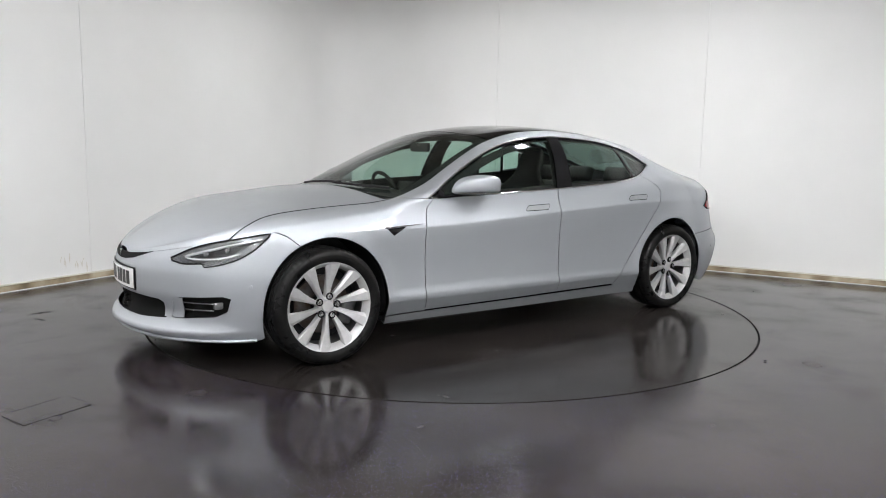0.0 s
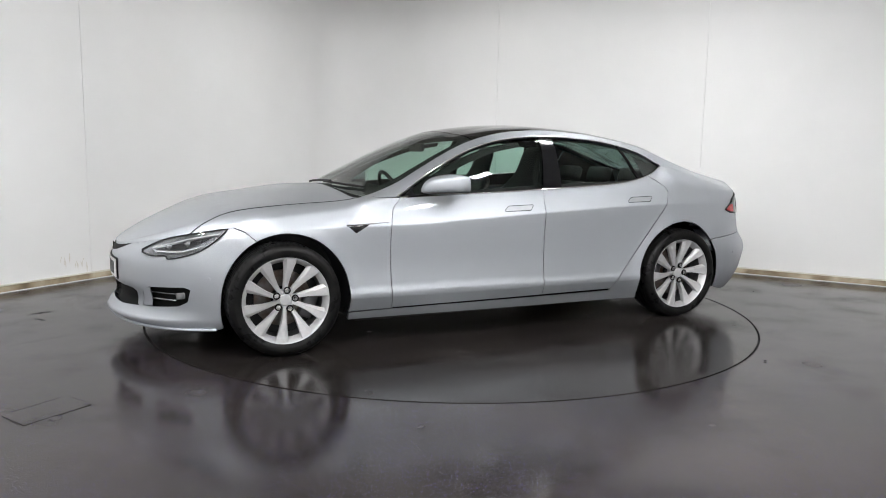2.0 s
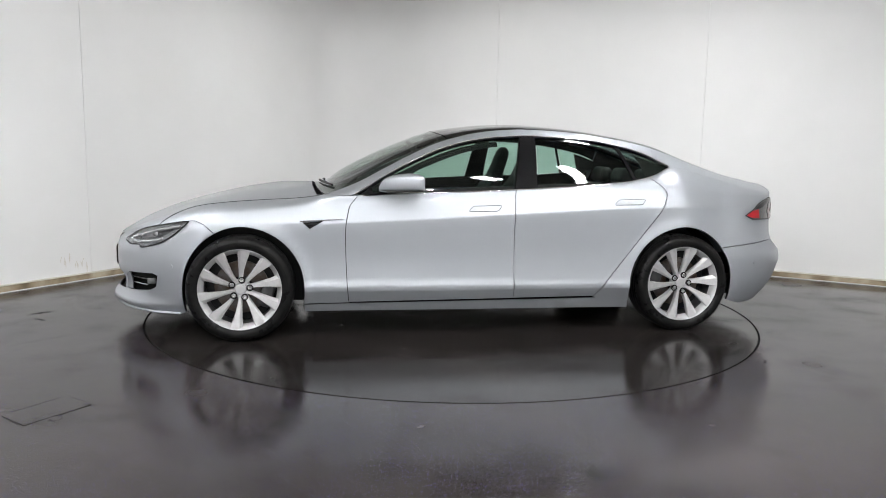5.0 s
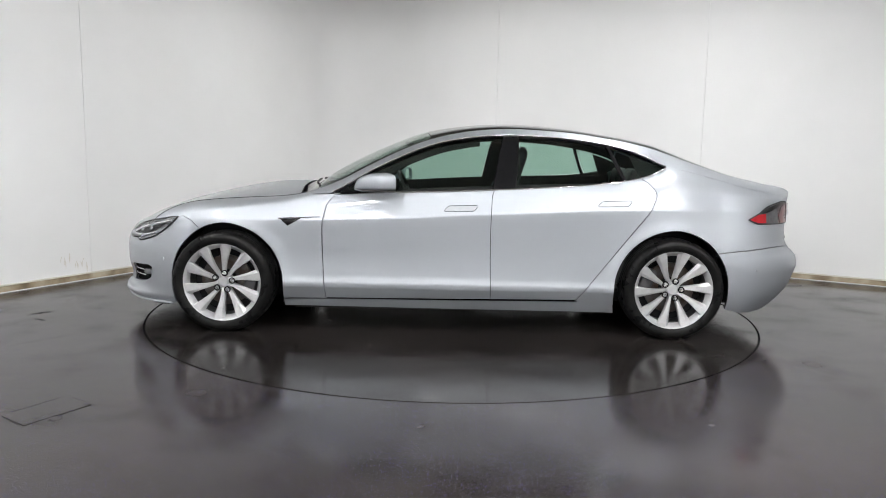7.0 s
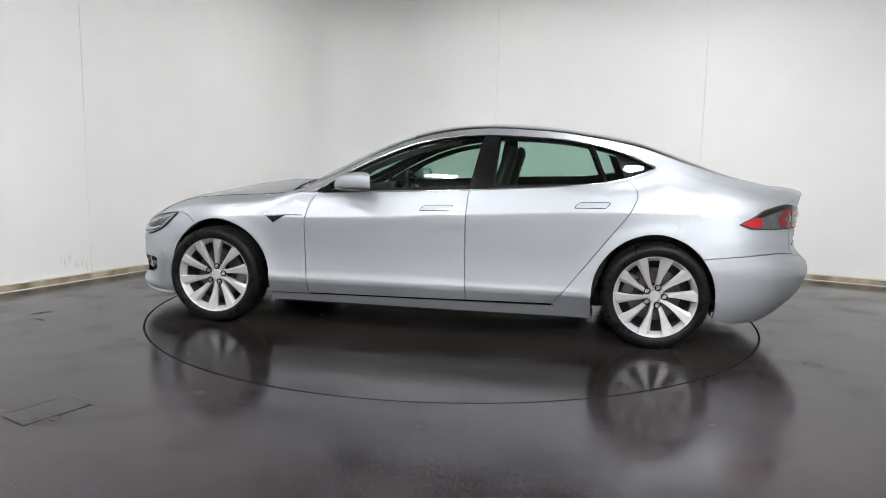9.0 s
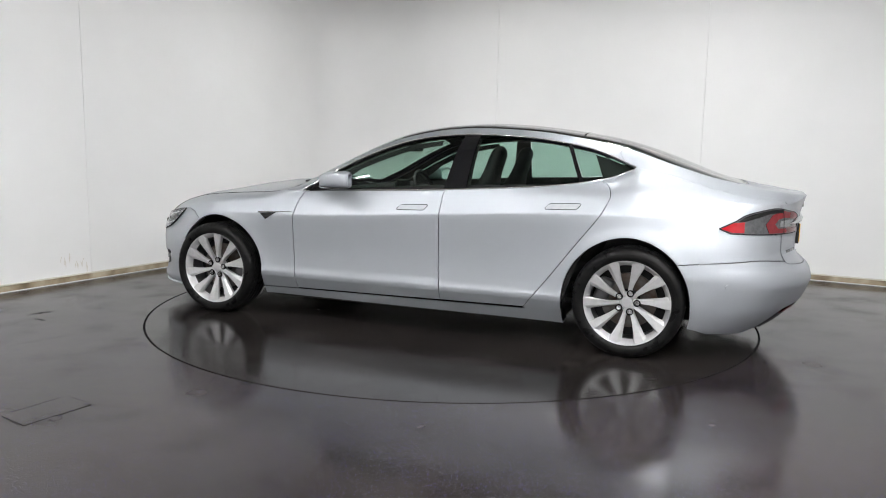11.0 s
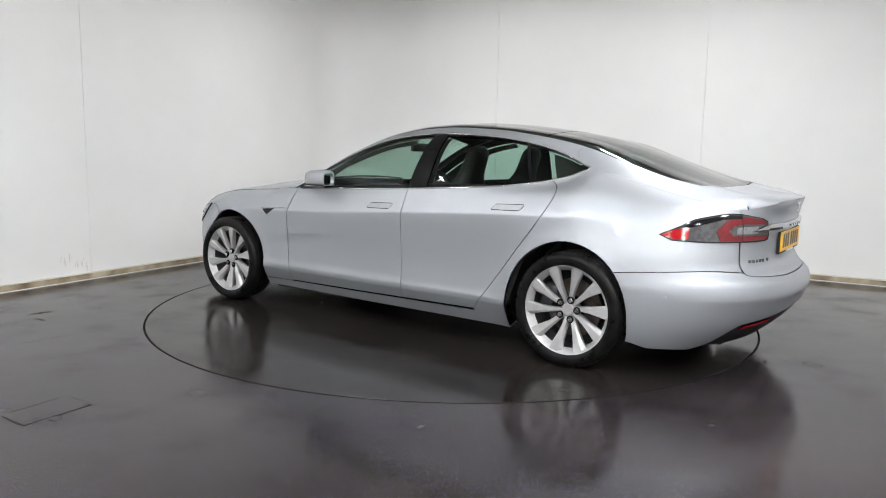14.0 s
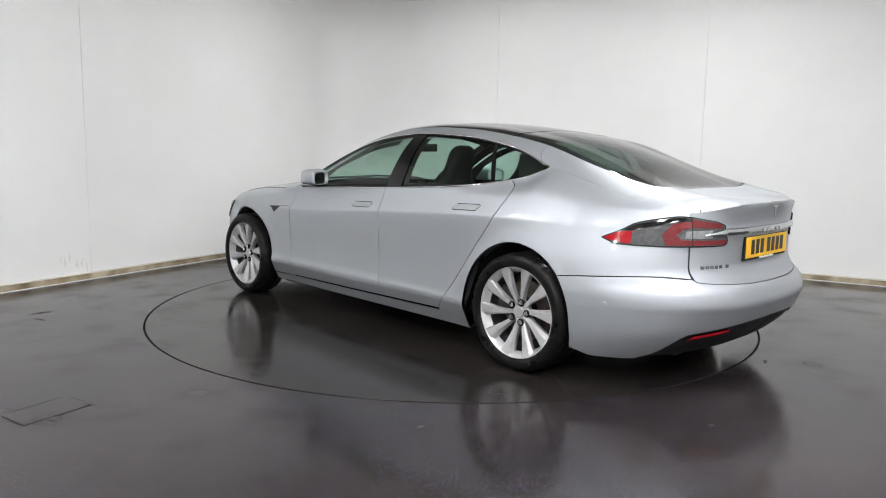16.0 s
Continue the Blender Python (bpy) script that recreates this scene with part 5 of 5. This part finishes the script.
def build_wheel(car, x, sd, yaw=0):
    """Tyre, ten-spoke rim, bolts, cap, brake disc and caliper; the hub's axis along y, its face outwards."""
    W = new("wheel", None)
    W.parent = car
    W.matrix_basis = Matrix.Translation(at(x, 0.842 * sd, HUB_Z)) @ (Matrix.Identity(4) if sd == 1 else Matrix.Rotation(math.pi, 4, "Z"))
    R = HUB_Z
    bm = bmesh.new()
    prof = [(0.252, 0.098), (0.262, 0.112), (0.285, 0.119), (0.305, 0.116), (0.320, 0.106), (0.329, 0.092), (0.3325, 0.07)]
    for y in (0.058, 0.02, -0.02, -0.058):
        prof += [(0.333, y + 0.013), (0.333, y + 0.006), (0.326, y + 0.004), (0.326, y - 0.004), (0.333, y - 0.006)]
    prof += [(0.3325, -0.075), (0.329, -0.095), (0.318, -0.110), (0.285, -0.119), (0.252, -0.10)]
    rings = lathe(bm, prof, 240)
    # shoulder blocks cut by short slots
    for k, ring in enumerate(rings):
        if 4 <= k <= 7 or len(rings) - 5 <= k <= len(rings) - 3:
            for i in range(0, 240, 4):
                c = ring[i].co
                shrink = 1 - 0.003 / math.hypot(c.x, c.z)
                ring[i].co = (c.x * shrink, c.y, c.z * shrink)
    tyre = part("tyre", bm, TYRE, W, "black road tyre", smooth=True, angle=50)
    bm = bmesh.new()
    lathe(bm, [(0.292, 0.1188), (0.295, 0.1196), (0.298, 0.1188)], 72)
    part("sidewall_ring", bm, TYRE, tyre, smooth=True)
    bm = bmesh.new()
    lathe(bm, [(0.224, 0.058), (0.236, 0.080), (0.2455, 0.0975), (0.2515, 0.1025), (0.2545, 0.105), (0.258, 0.103), (0.256, 0.060)], 72, closed=True)
    rim = part("rim", bm, ALLOY, W, "silver ten-spoke alloy rim", smooth=True, angle=40)
    # the barrel's depth shade is put into its darker alloy colour
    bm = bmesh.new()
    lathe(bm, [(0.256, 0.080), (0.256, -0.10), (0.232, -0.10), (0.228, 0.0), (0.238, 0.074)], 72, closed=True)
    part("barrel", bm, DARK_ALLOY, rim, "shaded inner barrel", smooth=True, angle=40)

    def spoke_bm(a):
        bm = bmesh.new()
        rows = [(0.040, 0.012, 0.064, 0.0), (0.085, 0.0135, 0.070, 0.02), (0.13, 0.018, 0.080, 0.06), (0.18, 0.0265, 0.089, 0.10), (0.22, 0.035, 0.095, 0.12), (0.249, 0.042, 0.099, 0.12)]
        rings = []
        for r, hw, y, sw in rows:
            lean = 0.22 * hw
            pts = [(-hw, y - 0.007 - lean), (-hw * 0.42, y + 0.001), (hw * 0.82, y + 0.003), (hw, y - 0.003), (hw * 0.9, y - 0.034), (-hw * 0.9, y - 0.038)]
            ca, sa = math.cos(a + sw * 0.55), math.sin(a + sw * 0.55)
            rings.append([bm.verts.new((r * ca - w * sa, yy, r * sa + w * ca)) for w, yy in pts])
        for p, q in zip(rings, rings[1:]):
            for i in range(6):
                bm.faces.new((p[i], p[(i + 1) % 6], q[(i + 1) % 6], q[i]))
        bm.faces.new(rings[0])
        bm.faces.new(rings[-1][::-1])
        return bm
    for k in range(10):
        part("spoke", spoke_bm(math.radians(36 * k + 20 + yaw)), ALLOY, rim, smooth=True, angle=30)
    bm = bmesh.new()
    rings = lathe(bm, [(0.060, 0.02), (0.058, 0.052), (0.050, 0.062), (0.040, 0.066), (0.037, 0.062)], 40)
    bm.faces.new(rings[-1])
    part("hub", bm, ALLOY, W, smooth=True)
    bm = bmesh.new()
    rings = lathe(bm, [(0.036, 0.058), (0.035, 0.068), (0.031, 0.0715), (0.006, 0.0725)], 32)
    bm.faces.new(rings[-1])
    part("centre_cap", bm, ALLOY, W, "round centre cap", smooth=True)
    for k in range(5):
        a = math.radians(72 * k + 28 + yaw)
        bm = bmesh.new()
        rings = lathe(bm, [(0.0145, 0.04), (0.0145, 0.070), (0.0125, 0.073)], 6, at=(0.058 * math.cos(a), 0.009, 0.058 * math.sin(a)))
        bm.faces.new(rings[-1])
        bolt = part("wheel_bolt", bm, CHROME, W)
        # black ring on the face paints the shade of the bolt's hole
        bm = bmesh.new()
        lathe(bm, [(0.0146, 0.0655), (0.0146, 0.070), (0.0215, 0.070), (0.0215, 0.0655)], 20, at=(0.058 * math.cos(a), 0.004, 0.058 * math.sin(a)), closed=True)
        part("bolt_hole_shade", bm, SEAL_AND_GAP, bolt)
    bm = bmesh.new()
    rings = lathe(bm, [(0.07, -0.012), (0.168, -0.012), (0.168, -0.030), (0.07, -0.030)], 56, closed=True)
    part("brake_disc", bm, STEEL, W, "steel brake disc", smooth=True)
    bm = bmesh.new()
    rings = lathe(bm, [(0.06, -0.055), (0.225, -0.055), (0.225, -0.06), (0.06, -0.06)], 40, closed=True)
    part("dust_shield", bm, BLACK, W)
    bm = bmesh.new()
    box(bm, 0.115, -0.045, -0.075, 0.205, 0.018, 0.075, 0.018)
    bmesh.ops.rotate(bm, cent=(0, 0, 0), matrix=Matrix.Rotation(math.pi if x > 0 else 0, 3, "Y"), verts=bm.verts)
    bmesh.ops.rotate(bm, cent=(0, 0, 0), matrix=Matrix.Rotation(-0.35, 3, "Y"), verts=bm.verts)
    part("brake_caliper", bm, DARK_ALLOY, W, "grey brake caliper", smooth=True)
    bm = bmesh.new()
    bmesh.ops.create_cone(bm, cap_ends=True, segments=10, radius1=0.004, radius2=0.003, depth=0.03)
    bmesh.ops.translate(bm, vec=(-0.20, 0.085, -0.11), verts=bm.verts)
    part("valve", bm, BLACK, W)
    return W


def build_underbody(car):
    # dark inner shell under the painted panels, wheel housings and floor pan
    for sd in SIDES:
        for hub in (HUB_F, HUB_R):
            bm = bmesh.new()
            rings = []
            for y in (0.875, 0.60):
                rings.append([bm.verts.new(at(x, y * sd - (0.06 * sd if y > 0.8 and abs(x) > 1.62 else 0), z)) for x, z in arc(hub, ARCH + 0.006, -20, 200, 29)])
            for i in range(29):
                bm.faces.new((rings[0][i], rings[0][i + 1], rings[1][i + 1], rings[1][i]))
            bm.faces.new(rings[1])
            part("wheel_housing", bm, BLACK, car, smooth=True)
    bm = bmesh.new()
    box(bm, -1.04 + CAR_SHIFT[0], -0.84, 0.15, 1.04 + CAR_SHIFT[0], 0.84, 0.26, 0.02)
    box(bm, 1.0 + CAR_SHIFT[0], -0.55, 0.18, 2.10 + CAR_SHIFT[0], 0.55, 0.24, 0.02)
    box(bm, -2.25 + CAR_SHIFT[0], -0.58, 0.18, -1.0 + CAR_SHIFT[0], 0.58, 0.28, 0.02)
    part("floor_pan", bm, BLACK, car)
    # axle lines
    for hub in (HUB_F, HUB_R):
        part("axle", tube([at(hub, -0.8, HUB_Z), at(hub, 0.8, HUB_Z)], 0.03, 10), BLACK, car)
    # lining behind doors, wings and bumpers
    def ring_patch(pts):
        return patch("lower", pts, gap=0, lift=-0.03, step=0.05, edge=0)
    mid = [(1.05, 0.2), (0.78, 0.85), (-1.30, 0.90), (-1.05, 0.2)]
    for sd in SIDES:
        body_part("door_lining", [ring_patch(mid)], FABRIC, car, side=sd)
        body_part("door_cap", [patch("upper", [(0.8, 0.0), (0.72, 0.225), (-1.36, 0.225), (-1.42, 0.0)], gap=0, lift=-0.035, edge=0, step=0.04)], FABRIC, car, side=sd)
        body_part("pillar_trim", [patch("upper", [(0.72, 0.2), (0.54, 0.2), (0.50, 0.30), (0.36, 0.375), (0.05, 0.40), (-0.2, 0.41), (-0.2, 0.445), (0.66, 0.445)], gap=0, lift=-0.032, edge=0, step=0.04)], FABRIC, car, side=sd)
    body_part("head_lining", [patch("upper", [(0.80, 0.47), (0.88, 0.60), (-1.38, 0.62), (-1.40, 0.47)], gap=0, lift=-0.035, edge=0, step=0.04)], FABRIC, car, both=True)
    body_part("pillar_lining", [patch("upper", q, gap=0, lift=-0.04, edge=0, step=0.04) for q in
              ([(-0.28, 0.2), (-0.36, 0.46), (-0.47, 0.46), (-0.45, 0.2)], [(-1.30, 0.2), (-1.22, 0.46), (-1.48, 0.46), (-1.48, 0.2)], [(-1.40, 0.2), (-1.40, 0.62), (-1.95, 0.62), (-2.1, 0.45), (-2.1, 0.0), (-1.4, 0.0)], [(0.2, 0.62), (0.12, 1.0), (0.02, 1.0), (0.02, 0.62)], [(-1.0, 0.62), (-1.0, 1.0), (-1.12, 1.0), (-1.12, 0.62)])], FABRIC, car, both=True)


def build_cabin(car):
    sx, sy = CAR_SHIFT[0], CAR_SHIFT[1]
    # dashboard and parcel shelf
    bm = bmesh.new()
    rows = []
    for x, z in ((0.93, 0.90), (0.70, 0.935), (0.52, 0.93), (0.42, 0.89), (0.40, 0.78), (0.55, 0.55)):
        rows.append([bm.verts.new(at(x - 0.05 * abs(y) ** 3, y, z + (0.018 if -0.62 < y < -0.14 and 0.4 < x < 0.6 else 0))) for y in np.linspace(-0.80, 0.80, 17)])
    for a, b in zip(rows, rows[1:]):
        for i in range(16):
            bm.faces.new((a[i], a[i + 1], b[i + 1], b[i]))
    part("dashboard", bm, FABRIC, car, smooth=True)
    bm = bmesh.new()
    box(bm, -0.012, -0.13, -0.19, 0.012, 0.13, 0.19, 0.01)
    bmesh.ops.rotate(bm, cent=(0, 0, 0), matrix=Matrix.Rotation(radians(-14), 3, "Y"), verts=bm.verts)
    bmesh.ops.translate(bm, vec=at(0.43, 0, 0.80), verts=bm.verts)
    part("centre_screen", bm, GLOSS_BLACK, car, "tall black centre screen", smooth=True)
    part("parcel_shelf", block(-2.12 + sx, -0.56, 0.86, -1.30 + sx, 0.56, 0.88, 0.008), FABRIC, car)
    part("cabin_floor", block(-2.1 + sx, -0.80, 0.28, 1.0 + sx, 0.80, 0.31), FABRIC, car)
    part("console", block(-0.6 + sx, -0.12, 0.30, 0.5 + sx, 0.12, 0.56, 0.03), FABRIC, car, smooth=True)
    # steering wheel on the car's right
    m = Matrix.Translation(at(0.34, -0.38, 0.875)) @ Matrix.Rotation(radians(-66), 4, "Y")
    bm = bmesh.new()
    rings = []
    for i in range(40):
        a = 2 * math.pi * i / 40
        c, s = math.cos(a), math.sin(a)
        rings.append([bm.verts.new(m @ Vector(((0.178 + 0.015 * math.cos(b)) * c, (0.178 + 0.015 * math.cos(b)) * s, 0.015 * math.sin(b)))) for b in np.linspace(0, 2 * math.pi, 9)[:-1]])
    for i in range(40):
        a, b = rings[i], rings[(i + 1) % 40]
        for k in range(8):
            bm.faces.new((a[k], a[(k + 1) % 8], b[(k + 1) % 8], b[k]))
    wheel = part("steering_wheel", bm, LEATHER, car, "black leather steering wheel", smooth=True)
    bm = bmesh.new()
    box(bm, -0.07, -0.075, -0.025, 0.06, 0.075, 0.02, 0.02)
    box(bm, -0.02, -0.17, -0.010, 0.03, 0.17, 0.008, 0.006)
    box(bm, -0.17, -0.02, -0.010, 0.0, 0.02, 0.008, 0.006)
    bmesh.ops.transform(bm, matrix=m, verts=bm.verts)
    part("steering_boss", bm, LEATHER, wheel, smooth=True)
    part("steering_column", tube([m @ Vector((0, 0, -0.02)), m @ Vector((0, 0, -0.25))], 0.035, 10), BLACK, wheel)
    for y in (0.38, -0.38):
        front_seat(car, -0.32, y)
    rear_seats(car)
    # inside mirror
    bm = bmesh.new()
    box(bm, -0.015, -0.12, -0.032, 0.015, 0.12, 0.032, 0.012)
    bmesh.ops.translate(bm, vec=at(0.28, 0, 1.235), verts=bm.verts)
    im = part("inside_mirror", bm, BLACK, car, smooth=True)
    part("mirror_stalk", tube([at(0.30, 0, 1.25), at(0.34, 0, 1.275)], 0.012), BLACK, im)
    # wipers at the foot of the windscreen
    for y0, y1 in ((-0.58, 0.02), (-0.02, 0.60)):
        ln = []
        for t in np.linspace(0, 1, 14):
            y = blend(y0, y1, t)
            v = 1 - abs(y) / 0.745 * 0.39
            ln.append(on_upper(0.985 - 0.30 * (1 - v) ** 1.6 - 0.04 * t, v, 0.012, 1 if y >= 0 else -1))
        part("wiper", tube(ln, 0.008, 6), BLACK, car, "black wiper blade")


def cushion(parent, name, size, at_pos, tilt, mat, r=0.04, waist=0.0):
    bm = bmesh.new()
    x, y, z = size
    box(bm, -x / 2, -y / 2, 0, x / 2, y / 2, z, r)
    bmesh.ops.subdivide_edges(bm, edges=[e for e in bm.edges if e.calc_length() > 0.15], cuts=3, use_grid_fill=True)
    for v in bm.verts:
        v.co.y *= 1 - waist * (v.co.z / z) ** 2
    bmesh.ops.rotate(bm, cent=(0, 0, 0), matrix=Matrix.Rotation(radians(tilt), 3, "Y"), verts=bm.verts)
    bmesh.ops.translate(bm, vec=at(*at_pos), verts=bm.verts)
    return part(name, bm, mat, parent, smooth=True, angle=50)


seat_half = curve([(0.0, 0.20), (0.05, 0.245), (0.25, 0.262), (0.42, 0.25), (0.54, 0.20), (0.60, 0.135), (0.68, 0.118), (0.76, 0.112), (0.80, 0.092), (0.822, 0.05)])
seat_thick = curve([(0.0, 0.07), (0.3, 0.075), (0.55, 0.055), (0.65, 0.048), (0.76, 0.045), (0.80, 0.034), (0.822, 0.012)])


def front_seat(car, x, y):
    seat = cushion(car, "front_seat", (0.50, 0.50, 0.18), (x + 0.30, y, 0.38), -6, LEATHER)
    tagged(seat, "black leather front seat with a built-in headrest")
    bm = bmesh.new()
    rings = []
    turn = Matrix.Rotation(radians(-19), 3, "Y")
    for h in (0, 0.05, 0.12, 0.2, 0.3, 0.4, 0.48, 0.54, 0.58, 0.62, 0.66, 0.70, 0.74, 0.77, 0.795, 0.81, 0.822):
        w, d = float(seat_half(h)), float(seat_thick(h))
        ring = []
        for k in range(24):
            c, q = math.cos(k * math.pi / 12), math.sin(k * math.pi / 12)
            wing = 0.035 * abs(c) ** 3 if h < 0.5 else 0.012 * abs(c) ** 3
            p = turn @ Vector((d * math.copysign(abs(q) ** 0.8, q) + wing, w * math.copysign(abs(c) ** 0.7, c), h))
            ring.append(bm.verts.new(at(x + 0.06, y, 0.47) + p))
        rings.append(ring)
    for p, q in zip(rings, rings[1:]):
        for k in range(24):
            bm.faces.new((p[k], p[(k + 1) % 24], q[(k + 1) % 24], q[k]))
    bm.faces.new(rings[0][::-1])
    bm.faces.new(rings[-1])
    part("backrest", bm, LEATHER, seat, smooth=True, angle=60)


def rear_seats(car):
    bench = cushion(car, "rear_bench", (0.5, 1.30, 0.16), (-0.95, 0, 0.40), -8, LEATHER)
    tagged(bench, "black leather rear bench")
    cushion(bench, "backrest", (0.14, 1.28, 0.50), (-1.16, 0, 0.50), -24, LEATHER)
    for y in (0.42, 0.0, -0.42):
        cushion(bench, "headrest", (0.09, 0.27, 0.13), (-1.38, y, 0.975), -16, LEATHER, 0.04)


def build_sensors(car):
    """Small round parking sensors in the bumpers."""
    for sd in SIDES:
        for x, z in ((1.90, 0.47), (-2.03, 0.47)):
            s = s_at_x(x, z)
            bm = bmesh.new()
            bmesh.ops.create_cone(bm, cap_ends=True, segments=16, radius1=0.010, radius2=0.009, depth=0.003)
            n = on_lower(s, z, 0.01, sd) - on_lower(s, z, 0.0, sd)
            bmesh.ops.rotate(bm, cent=(0, 0, 0), matrix=n.to_track_quat("Z", "Y").to_matrix(), verts=bm.verts)
            bmesh.ops.translate(bm, vec=on_lower(s, z, 0.001, sd), verts=bm.verts)
            part("parking_sensor", bm, PAINT, car)


def build_car():
    global MOUTH_FILL
    car = new("car", None)
    tagged(car, "silver five-door electric saloon parked on the turntable", "car")
    prepare_outlines()
    MOUTH_FILL = [(min(s, NOSE - 1e-4), z) for s, z in MOUTH]
    build_panels(car)
    build_doors(car)
    build_glass(car)
    build_headlights(car)
    build_tail(car)
    build_mirrors(car)
    for x in (HUB_F, HUB_R):
        for sd in SIDES:
            build_wheel(car, x, sd, 0 if x > 0 else 8)
    build_underbody(car)
    build_cabin(car)
    build_sensors(car)
    return car


build_floor()
TURNTABLE = build_turntable()
build_walls()
build_scuffs()
build_lamps()
build_canopy()
CAR = build_car()


def motions():
    """The turntable carries the car round at a steady pace."""
    times = [0.25 * k for k in range(65)]
    walk(CAR, [(t, pose(0, 0, 0, 0, 0, 180.348 - 5.0366 * (t - 7.0))) for t in times])
    walk(TURNTABLE, [(t, pose(0, 0, 0, 0, 0, 180.348 - 5.0366 * (t - 7.0))) for t in times])


motions()
